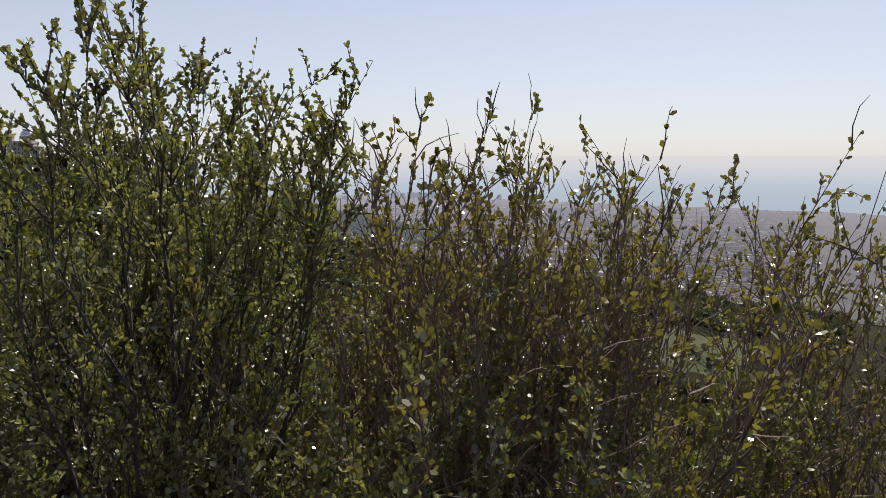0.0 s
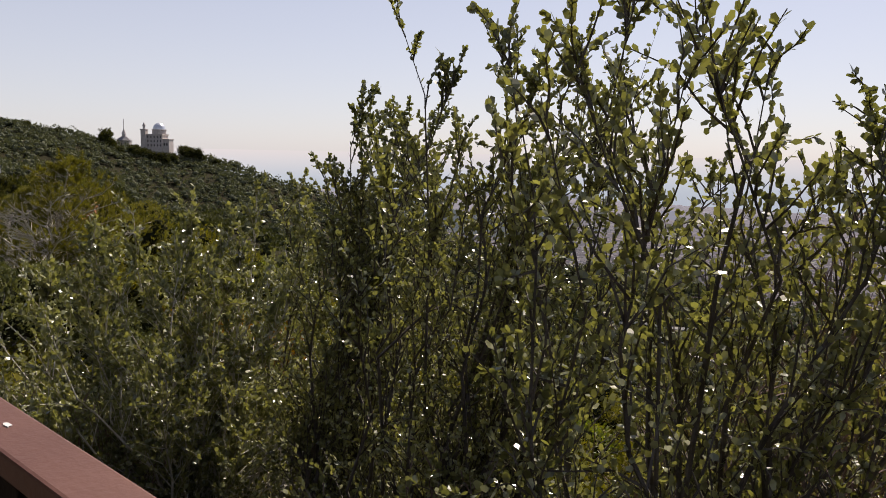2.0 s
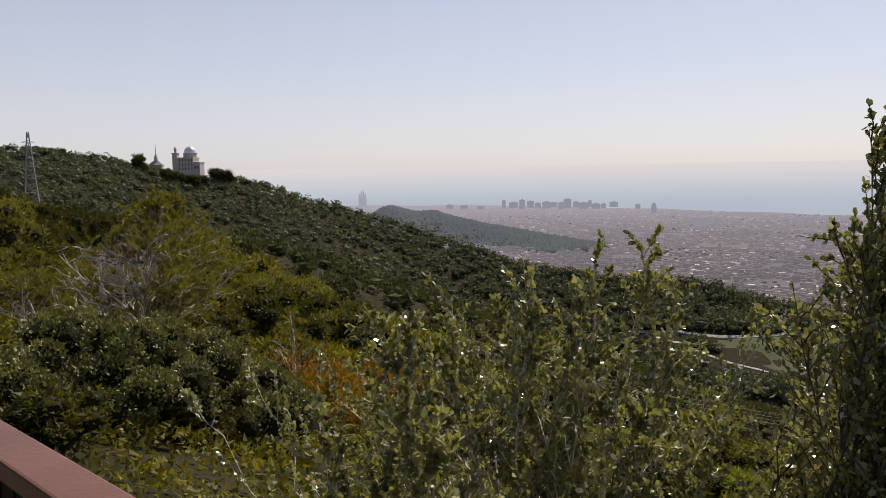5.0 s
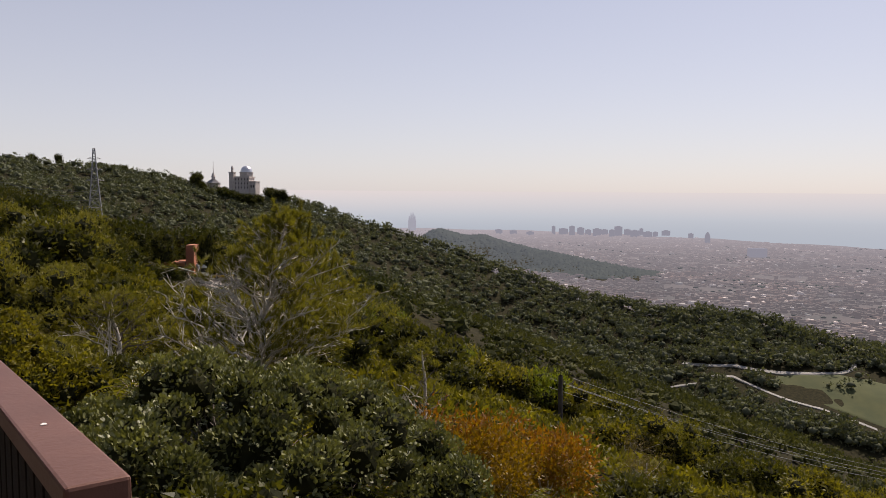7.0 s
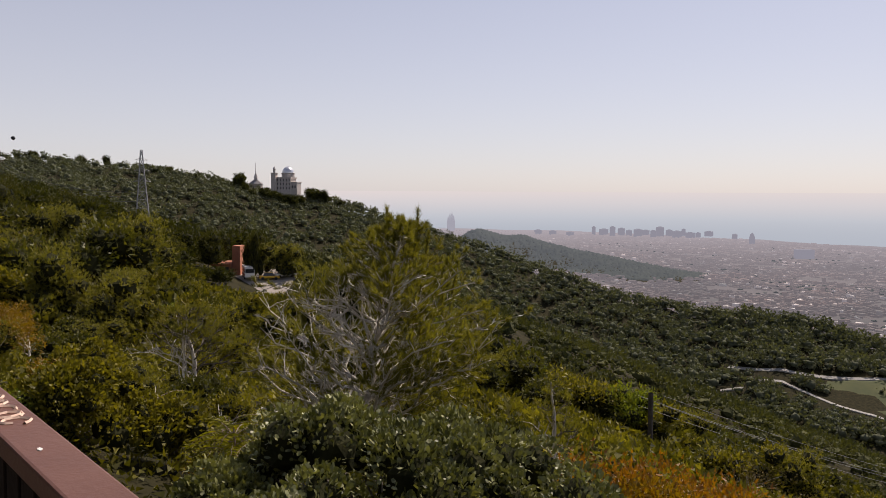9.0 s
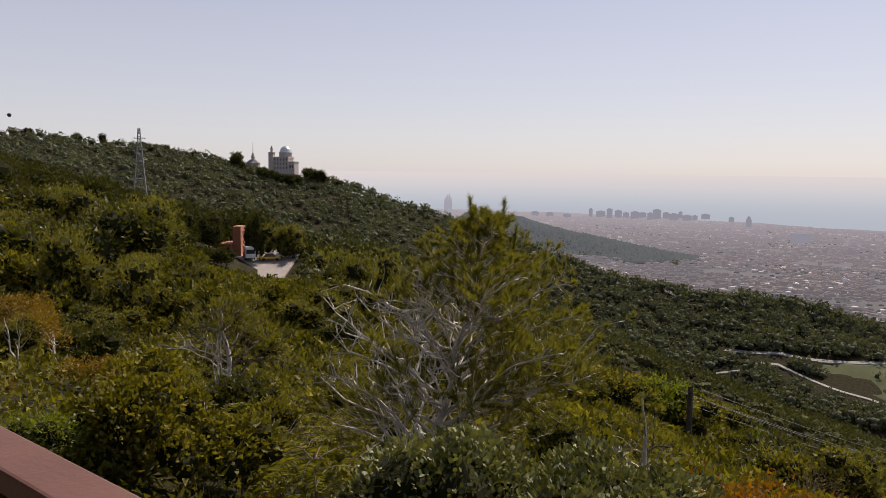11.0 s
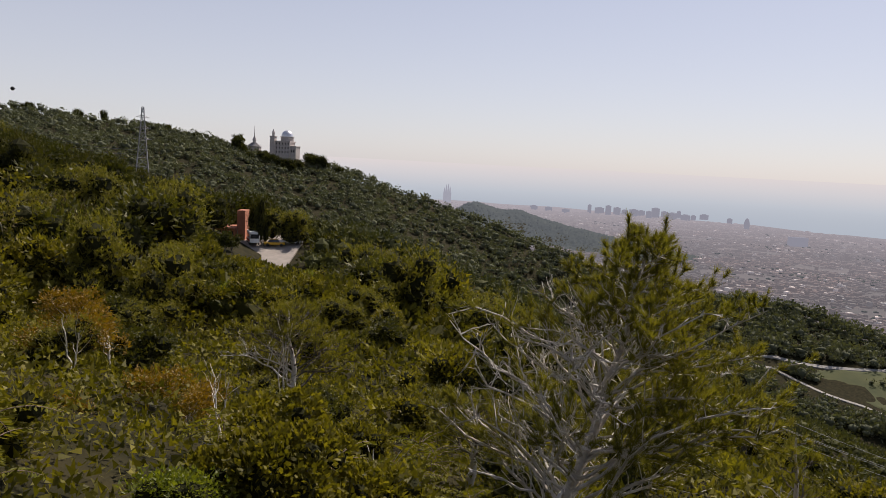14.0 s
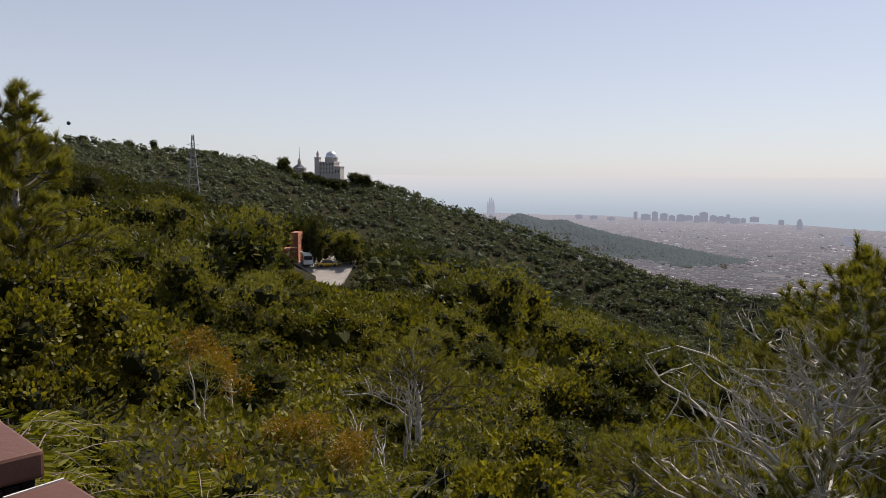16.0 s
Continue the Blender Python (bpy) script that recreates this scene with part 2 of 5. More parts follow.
def oval_leaves(buf, at, along, length, width):
    """Blunt oval leaves, each one face of five corners, slightly cupped."""
    n = len(at)
    along = unit(along)
    side = unit(np.cross(along, unit(rng.normal(size=(n, 3)))))
    up = np.cross(side, along)
    length, width = (np.broadcast_to(np.asarray(q, float), (n,))[:, None] for q in (length, width))
    mid, far = at + along * length * 0.42 + up * width * 0.12, at + along * length * 0.9 + up * width * 0.05
    v = np.stack([at, mid + side * width * 0.5, far + side * width * 0.28, far - side * width * 0.28, mid - side * width * 0.5], 1)
    buf.add(v.reshape(-1, 3), np.arange(n * 5).reshape(-1, 5))
    return buf


def slips(buf, at, along, length, width):
    """Small leaves as single pointed blades."""
    n = len(at)
    along = unit(along)
    side = unit(np.cross(along, unit(rng.normal(size=(n, 3)))))
    length, width = (np.broadcast_to(np.asarray(q, float), (n,))[:, None] for q in (length, width))
    v = np.stack([at - side * width * 0.5, at + side * width * 0.5, at + along * length], 1)
    buf.add(v.reshape(-1, 3), np.arange(n * 3).reshape(-1, 3))
    return buf


def needles(buf, at, along, count, length, width, spread=0.8):
    """Tufts of thin needles."""
    n = len(at)
    p = np.repeat(at, count, 0)
    d = unit(np.repeat(unit(along), count, 0) + rng.normal(size=(n * count, 3)) * spread * 0.6)
    side = unit(np.cross(d, rng.normal(size=(n * count, 3)))) * width / 2
    ln = length * rng.uniform(0.6, 1.15, (n * count, 1))
    v = np.stack([p - side, p + side, p + d * ln], 1)
    buf.add(v.reshape(-1, 3), np.arange(n * count * 3).reshape(-1, 3))
    return buf


def wander(a, b, n=7, wob=0.08, lift=0.0):
    """A crooked line from a to b."""
    a, b = np.asarray(a, float), np.asarray(b, float)
    t = np.linspace(0, 1, n)[:, None]
    ln = np.linalg.norm(b - a)
    off = np.cumsum(rng.normal(size=(n, 3)), 0)
    off -= off[0] + (off[-1] - off[0]) * t
    p = a + (b - a) * t + off * wob * ln / math.sqrt(n)
    p[:, 2] += lift * ln * (t[:, 0] * (1 - t[:, 0]) * 4)
    return p


def along_line(p, s):
    """Points and ways at fractions s of a line."""
    u = np.asarray(s) * (len(p) - 1)
    i = np.minimum(u.astype(int), len(p) - 2)
    w = (u - i)[:, None]
    return p[i] * (1 - w) + p[i + 1] * w, unit(p[i + 1] - p[i])


# ---- the lie of the land ----
# joints of the handrail: x, y, top of the lower and of the upper section
JOINTS = [(8.20, -10.60, -1.000, -0.930),
          (6.76, -8.44, -0.930, -0.864),
          (5.76, -6.94, -0.862, -0.787),
          (4.96, -5.83, -0.792, -0.743),
          (3.98, -4.77, -0.641, -0.643),
          (2.84, -3.47, -0.545, -0.559),
          (1.82, -2.20, -0.623, -0.549),
          (0.92, -0.73, -0.650, -0.565),
          (-0.13, 0.84, -0.667, -0.566),
          (-1.41, 2.19, -0.499, -0.449),
          (-2.52, 3.07, -0.430, -0.513),
          (-3.74, 3.66, -0.486, -0.348),
          (-5.38, 4.72, -0.142, -0.116),
          (-6.56, 5.71, -0.084, -0.021),
          (-8.01, 6.80, 0.043, 0.102)]
LOT = (-39.0, 156.0)
LZ = -18.2


def lot_height(y):
    """The parking area slopes up away from the path."""
    return LZ + 0.16 * np.clip(np.asarray(y) - LOT[1], -12, 12)


JX = np.array([j[0] for j in JOINTS])
JY = np.array([j[1] for j in JOINTS])
JZ = np.array([(j[2] + j[3]) / 2 for j in JOINTS])


def rail_frame(x, y):
    """Signed distance from the rail (valley side positive) and the rail's height beside it."""
    x, y = np.asarray(x, float), np.asarray(y, float)
    best, s, h = np.full(x.shape, 1e18), np.zeros(x.shape), np.zeros(x.shape)
    n = len(JX) - 1
    for i in range(n):
        dx, dy = JX[i + 1] - JX[i], JY[i + 1] - JY[i]
        ll = dx * dx + dy * dy
        t = ((x - JX[i]) * dx + (y - JY[i]) * dy) / ll
        t = np.clip(t, -50 if i == 0 else 0, 50 if i == n - 1 else 1)
        px, py = x - JX[i] - t * dx, y - JY[i] - t * dy
        d2 = px * px + py * py
        side = np.sign(px * dy - py * dx)
        hh = JZ[i] + np.clip(t, -3, 3) * (JZ[i + 1] - JZ[i])
        near = d2 < best
        best, s, h = np.where(near, d2, best), np.where(near, side * np.sqrt(d2), s), np.where(near, hh, h)
    return s, h


def smooth(a, b, t):
    t = np.clip((t - a) / (b - a), 0, 1)
    return t * t * (3 - 2 * t)


def waves(x, y, size, seed=0.0):
    return (np.sin(x / size + seed) * np.cos(y / size * 1.3 + seed * 2.1) + 0.5 * np.sin(x / size * 2.3 + y / size * 1.7 + seed * 3.3)) / 1.5


CREST_AZ = np.array([-180, -60, -40, -30, -21.8, -11.6, -5.2, 2.8, 8.2, 13.1, 20, 24.4, 30, 45, 70, 180])
CREST_D = np.array([900, 950, 950, 950, 930, 940, 900, 860, 800, 740, 680, 640, 620, 640, 700, 900])
CREST_Z = np.array([60, 110, 72, 43, 29, 2, -19, -56, -82, -93, -100, -94, -102, -120, -120, 60])
PLAIN = -200.0


def ground(x, y):
    x, y = np.asarray(x, float), np.asarray(y, float)
    s, h = rail_frame(x, y)
    base = h - 1.07
    sg, ug = 0.6 * x + 0.8 * (y - 0.66), -0.8 * x + 0.6 * (y - 0.66)
    ug = np.clip(ug, -60, 400)
    edge = np.interp(ug, [-20, 60, 85, 105, 125], [28, 58, 68, 78, 97])
    near = base - 1.0 * np.clip(s - 0.3, 0, 1.2) - 0.36 * np.clip(s - 1.5, 0, 13)
    far = -1.5 - 0.36 * sg + 0.165 * ug - 0.35 * np.clip(sg - edge, 0, None)
    far = far - 3.5 * smooth(15, 45, s) * smooth(15, 60, ug) * (1 - smooth(70, 100, sg))
    k = smooth(8, 26, s)
    hill = near * (1 - k) + far * k + 0.15 * waves(x, y, 3.1) * smooth(1, 5, s) + 0.8 * waves(x, y, 17, 1.0) * smooth(10, 40, s)
    # unseen slope behind the path, made steep to keep sky light off the rail
    bank = base + 1.15 * np.clip(-s - 2.7, 0, 9) + 0.4 * np.clip(-s - 11.7, 0, 50)
    hill = np.where(s > 0, hill, bank)
    az, d = np.degrees(np.arctan2(x, y)), np.hypot(x, y)
    dc, zc = np.interp(az, CREST_AZ, CREST_D), np.interp(az, CREST_AZ, CREST_Z)
    crest = zc - 0.26 * np.clip(dc - d, 0, None) - 0.5 * np.clip(d - dc, 0, None) + 4 * waves(x, y, 60, 2.0) + 2 * waves(x, y, 23, 4.0)
    crest = np.where(np.abs(az) > 80, -400, crest)
    bump1 = 74 * np.exp(-(((x - 95) / 85) ** 2 + ((y - 2300) / 170) ** 2))
    bump1 = bump1 + 38 * np.exp(-(((x - 190) / 110) ** 2 + ((y - 2290) / 170) ** 2))
    u2, v2 = ((x - 266) * 0.543 - (y - 2335) * 0.84) / 560, (x - 266) * 0.84 + (y - 2335) * 0.543
    bump2 = np.interp(u2, [-0.14, 0.0, 0.25, 0.5, 0.75, 1.0, 1.12], [0, 50, 49, 40, 28, 13, 0]) * np.exp(-((v2 / 95) ** 2))
    plain = PLAIN + bump1 + bump2
    knoll = lot_height(y) - 0.4 - 0.4 * np.clip(np.hypot(x - LOT[0] + 4, y - LOT[1] - 9) - 26, 0, None)
    return np.maximum(np.maximum(np.maximum(hill, knoll), crest), plain)


def g(x, y):
    return float(ground(np.array([x]), np.array([y]))[0])


# ---- setting ----
def polar(az, radii, height):
    """A sheet over bearings (degrees from +y to the right) and distances."""
    a, r = np.meshgrid(np.radians(az), radii, indexing="ij")
    x, y = r * np.sin(a), r * np.cos(a)
    v = np.stack([x, y, height(x, y)], -1).reshape(-1, 3)
    n, m = len(az), len(radii)
    i, j = np.meshgrid(np.arange(n - 1), np.arange(m - 1), indexing="ij")
    f = np.stack([i * m + j, i * m + j + 1, (i + 1) * m + j + 1, (i + 1) * m + j], -1).reshape(-1, 4)
    return Buf().add(v, f[:, ::-1])


land = part("ground", polar(np.linspace(-180, 180, 301), np.geomspace(0.25, 4950, 190), ground), M_SOIL, smooth=True)
tagged(land, "overgrown brown-green hillside falling to a valley and a plain", "ground", kind="structure")

# the footpath behind the rail
buf = Buf()
px, py = [], []
for i in range(len(JX) - 1):
    for t in np.linspace(0, 1, 9)[: 9 if i == len(JX) - 2 else 8]:
        px.append(JX[i] + t * (JX[i + 1] - JX[i]))
        py.append(JY[i] + t * (JY[i + 1] - JY[i]))
px, py = np.array(px), np.array(py)
tx, ty = np.gradient(px), np.gradient(py)
ln = np.hypot(tx, ty)
nx, ny = -ty / ln, tx / ln
rows = []
for off in np.linspace(0.05, 2.6, 8):
    x, y = px + nx * off, py + ny * off
    rows.append(np.stack([x, y, ground(x, y) + 0.02], -1))
v = np.stack(rows, 0)
i, j = np.meshgrid(np.arange(7), np.arange(len(px) - 1), indexing="ij")
m = len(px)
buf.add(v.reshape(-1, 3), np.stack([i * m + j, (i + 1) * m + j, (i + 1) * m + j + 1, i * m + j + 1], -1).reshape(-1, 4))
tagged(part("path", buf, M_PATH, smooth=True), "beaten earth footpath behind the brown handrail", "path", kind="structure")

# city plain, sea and skyline, their haze put in as emission
# plain colour with haze mixed in as emission, more with distance
M_PLAIN = haze_glow_mat("hazed_city_ground", (0.03, 0.034, 0.026), (0.075, 0.06, 0.052), 0.01, 0.22, 0.88)


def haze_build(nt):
    """Haze put in as plain emission: sea-blue low down, the colour of the sky above."""
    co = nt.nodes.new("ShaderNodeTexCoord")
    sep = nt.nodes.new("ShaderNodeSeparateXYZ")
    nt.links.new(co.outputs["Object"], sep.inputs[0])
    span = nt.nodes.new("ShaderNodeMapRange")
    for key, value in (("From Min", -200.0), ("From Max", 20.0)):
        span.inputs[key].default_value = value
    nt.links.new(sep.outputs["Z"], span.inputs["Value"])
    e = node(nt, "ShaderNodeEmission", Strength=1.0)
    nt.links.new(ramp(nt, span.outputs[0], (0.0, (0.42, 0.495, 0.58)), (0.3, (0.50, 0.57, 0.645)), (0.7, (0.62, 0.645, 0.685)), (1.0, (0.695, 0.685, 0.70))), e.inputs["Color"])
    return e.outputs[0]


M_DIST = material("skyline_haze_glow", haze_build)
COAST_AZ = np.array([-70, -20, -5, 3, 10, 20, 30, 45, 80.0])
COAST_D = np.array([4700, 4700, 4600, 4500, 4350, 3900, 3500, 3200, 3000.0])


def ring(az, inner, outer, z_in, z_out, steps):
    az = np.asarray(az, float)
    t = np.linspace(0, 1, steps)[None, :]
    r = np.asarray(inner).reshape(-1, 1) * (1 - t) + np.asarray(outer).reshape(-1, 1) * t
    a = np.radians(az)[:, None]
    z = z_in + (z_out - z_in) * t ** 2 + 0 * r
    v = np.stack([r * np.sin(a), r * np.cos(a), z], -1).reshape(-1, 3)
    n, m = len(az), steps
    i, j = np.meshgrid(np.arange(n - 1), np.arange(m - 1), indexing="ij")
    return Buf().add(v, np.stack([i * m + j, (i + 1) * m + j, (i + 1) * m + j + 1, i * m + j + 1], -1).reshape(-1, 4))


AZS = np.linspace(-78, 78, 80)
bumps = polar(np.linspace(-78, 78, 90), np.geomspace(1050, 4700, 60), lambda x, y: np.full(x.shape, PLAIN + 1.5))
tagged(part("backdrop_plain", bumps, M_PLAIN, smooth=True), "grey-brown city plain below the hills, haze put into its colour", "plain", kind="structure")
coast = np.interp(AZS, COAST_AZ, COAST_D) + 60 * np.sin(AZS * 0.9)
# the sea sheet only glows in the haze colours
tagged(part("water", ring(AZS, coast, np.full(80, 4900.0), PLAIN + 4, -150, 8), M_DIST, smooth=True), "pale blue sea beyond the city, haze put in as glow", "sea", kind="structure")
# an added glowing ring stands in for haze above the sea
tagged(part("backdrop_haze", ring(np.linspace(-180, 180, 121), np.full(121, 4905.0), np.full(121, 4940.0), -205, 25, 6), M_DIST, smooth=True), "glowing ring added for the pale haze along the horizon", "haze", kind="structure")

# ---- handrail along the path ----
M_PAINT = solid_mat("brown_paint", (0.118, 0.052, 0.036), (0.158, 0.074, 0.052), 3.5, 0.48, bump=0.12, bscale=60, spec=0.28)
M_CHIP = solid_mat("bare_chipped_edge", (0.55, 0.5, 0.45), (0.7, 0.66, 0.6), 30, 0.6)
M_SPOT = solid_mat("white_splash", (0.62, 0.58, 0.52), (0.78, 0.75, 0.7), 40, 0.8)
M_TAG = solid_mat("cream_marker", (0.55, 0.36, 0.26), (0.72, 0.52, 0.40), 30, 0.7)
# dark boards, coloured nearly black for the shade under the top board
M_SHADOWBOARD = solid_mat("shade_dark_board", (0.008, 0.005, 0.004), (0.018, 0.011, 0.009), 5.0, 0.8, bump=0.2, spec=0.2)
RAIL_W, RAIL_H = 0.105, 0.05
rails = []
for i in range(len(JOINTS) - 1):
    a, b = JOINTS[i], JOINTS[i + 1]
    p, q = Vector((a[0], a[1], a[3])), Vector((b[0], b[1], b[2]))
    d = q - p
    L = d.length
    turn = d.to_track_quat("X", "Z").to_matrix().to_4x4()
    rail = thing("handrail_section", (0, 0, 0), "brown painted handrail section with dark upright boards, blackened for shade", "railing", "handrail sections")
    rail.matrix_basis = Matrix.Translation(p) @ turn
    # local x runs along the rail, y away from the path
    part("top_board", bevel_box(Buf(), 0.004, L - 0.07, -RAIL_W / 2, RAIL_W / 2, -RAIL_H, 0, 0.007), M_PAINT, rail)
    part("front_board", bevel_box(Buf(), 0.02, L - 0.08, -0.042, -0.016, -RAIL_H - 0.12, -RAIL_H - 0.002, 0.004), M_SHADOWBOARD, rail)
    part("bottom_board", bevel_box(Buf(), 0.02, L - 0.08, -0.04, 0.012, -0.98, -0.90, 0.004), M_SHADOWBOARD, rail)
    first = None
    n = int(L / 0.112)
    for k in range(n):
        x = 0.06 + k * (L - 0.12) / max(n - 1, 1)
        if first is None:
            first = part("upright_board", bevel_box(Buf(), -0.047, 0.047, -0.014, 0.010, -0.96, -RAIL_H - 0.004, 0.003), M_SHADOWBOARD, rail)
            first.location = (x, 0, 0)
        else:
            o = new("upright_board", first.data)
            o.parent = rail
            o.location = (x, 0, 0)
    for x in (0.05, L - 0.05):
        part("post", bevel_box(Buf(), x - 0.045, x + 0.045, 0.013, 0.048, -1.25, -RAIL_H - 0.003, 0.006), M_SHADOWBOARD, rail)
    part("chipped_edge", bevel_box(Buf(), L - 0.072, L - 0.0685, -RAIL_W / 2 + 0.004, RAIL_W / 2 - 0.004, -0.006, 0.0008, 0.0003), M_CHIP, rail, "bare metal showing at the end")
    rails.append((rail, L))


def splash(rail, x, y, size, mat):
    n = 14
    ang = np.arange(n) / n * 2 * np.pi
    r = size * (1 + 0.3 * rng.normal(size=n).clip(-1, 1))
    top = np.stack([x + r * np.cos(ang), y + r * 0.6 * np.sin(ang), np.full(n, 0.0022)], -1)
    low = top * [1, 1, 0] + [0, 0, 0.0002]
    buf = Buf().add(np.concatenate([top, low]), [[k, (k + 1) % n, n + (k + 1) % n, n + k][::-1] for k in range(n)])
    buf.f.append(np.arange(n)[None, :])
    part("splash", buf, mat, rail, "dried white splash")


for idx, x, y, size in ((2, 0.35, 0.01, 0.012), (2, 1.0, -0.02, 0.010), (3, 0.8, 0.0, 0.011), (4, 1.1, 0.0, 0.012), (5, 0.9, -0.01, 0.012), (7, 0.5, 0.0, 0.010), (7, 1.35, 0.008, 0.012),
                        (8, 0.32, 0.0, 0.011), (8, 1.0, 0.012, 0.009), (10, 0.5, 0.0, 0.012)):
    splash(rails[idx][0], x, y, size, M_SPOT)

# scrawled marker strokes on the rail: loops and bars, not letters
for k in range(13):
    cx = 1.22 + k * 0.057
    pts = []
    a0, turns = rng.uniform(0, 6), rng.uniform(0.6, 1.3)
    for t in np.linspace(0, 1, 11):
        a = a0 + t * turns * 6.28
        pts.append((cx + 0.024 * math.cos(a) + 0.018 * (t - 0.5), 0.030 * math.sin(a) * rng.uniform(0.85, 1.05), 0.0012))
    part("marker_stroke", tube(Buf(), pts, 0.0045, 0.004, 4), M_TAG, rails[8][0], "cream marker scrawl")


# ---- far things ----
M_STONE = solid_mat("pale_stone", (0.40, 0.35, 0.32), (0.56, 0.50, 0.46), 0.4, 0.85, bump=0.3)
M_DOME = solid_mat("silver_dome", (0.55, 0.56, 0.58), (0.7, 0.7, 0.72), 0.3, 0.35, metal=0.6)
M_ROOF = solid_mat("grey_roof", (0.18, 0.17, 0.17), (0.26, 0.25, 0.25), 0.5, 0.8)
M_GLASSY = solid_mat("dark_pane", (0.02, 0.022, 0.026), (0.04, 0.042, 0.048), 1.0, 0.2)
M_STEEL = solid_mat("galvanised_steel", (0.20, 0.20, 0.205), (0.32, 0.32, 0.325), 2.0, 0.55, metal=0.2)
M_WIRE = solid_mat("cable", (0.12, 0.12, 0.125), (0.2, 0.2, 0.2), 2.0, 0.6)
M_BRICK = solid_mat("orange_render", (0.36, 0.13, 0.075), (0.46, 0.18, 0.10), 0.8, 0.9, bump=0.2)
M_LOT = solid_mat("pale_concrete", (0.24, 0.21, 0.18), (0.33, 0.29, 0.25), 0.5, 0.9, bump=0.2)
M_ROAD = solid_mat("pale_track", (0.25, 0.235, 0.21), (0.34, 0.32, 0.29), 0.2, 0.9)
M_GRASS = solid_mat("meadow", (0.045, 0.056, 0.016), (0.085, 0.09, 0.028), 0.05, 0.95, bump=0.3, bscale=1.0)
M_POLE = solid_mat("weathered_pole", (0.04, 0.032, 0.028), (0.09, 0.075, 0.06), 3.0, 0.9, bump=0.3)
M_WHITE = solid_mat("white_paint", (0.72, 0.72, 0.70), (0.8, 0.8, 0.78), 1.0, 0.4)
M_RED = solid_mat("red_paint", (0.38, 0.05, 0.04), (0.45, 0.07, 0.05), 1.0, 0.45)
M_YELLOW = solid_mat("yellow_paint", (0.65, 0.36, 0.02), (0.72, 0.42, 0.03), 1.0, 0.4)
M_RUBBER = solid_mat("rubber", (0.02, 0.02, 0.02), (0.035, 0.035, 0.035), 5.0, 0.8)
# house colours, paled by a haze emission that grows with distance
M_CITY = haze_glow_mat("hazed_city_houses", (0.04, 0.036, 0.034), (0.12, 0.095, 0.085), 0.012, 0.20, 0.88,
                    # near-white last stops: white houses and sun glints painted as colour
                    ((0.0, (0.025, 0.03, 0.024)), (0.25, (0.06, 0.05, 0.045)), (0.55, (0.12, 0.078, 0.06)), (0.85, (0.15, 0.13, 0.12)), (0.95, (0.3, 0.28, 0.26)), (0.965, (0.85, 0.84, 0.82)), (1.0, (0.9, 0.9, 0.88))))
# towers and spires carry one even share of haze emission
M_TOWER = haze_glow_mat("hazy_tower", (0.10, 0.105, 0.12), (0.16, 0.165, 0.18), 0.01, 0.66, 0.66, tint=(0.37, 0.39, 0.48))
M_SPIRE = haze_glow_mat("hazy_spire", (0.12, 0.125, 0.14), (0.18, 0.185, 0.2), 0.01, 0.82, 0.82, tint=(0.40, 0.43, 0.52))


def at_bearing(az, d):
    return d * math.sin(radians(az)), d * math.cos(radians(az))


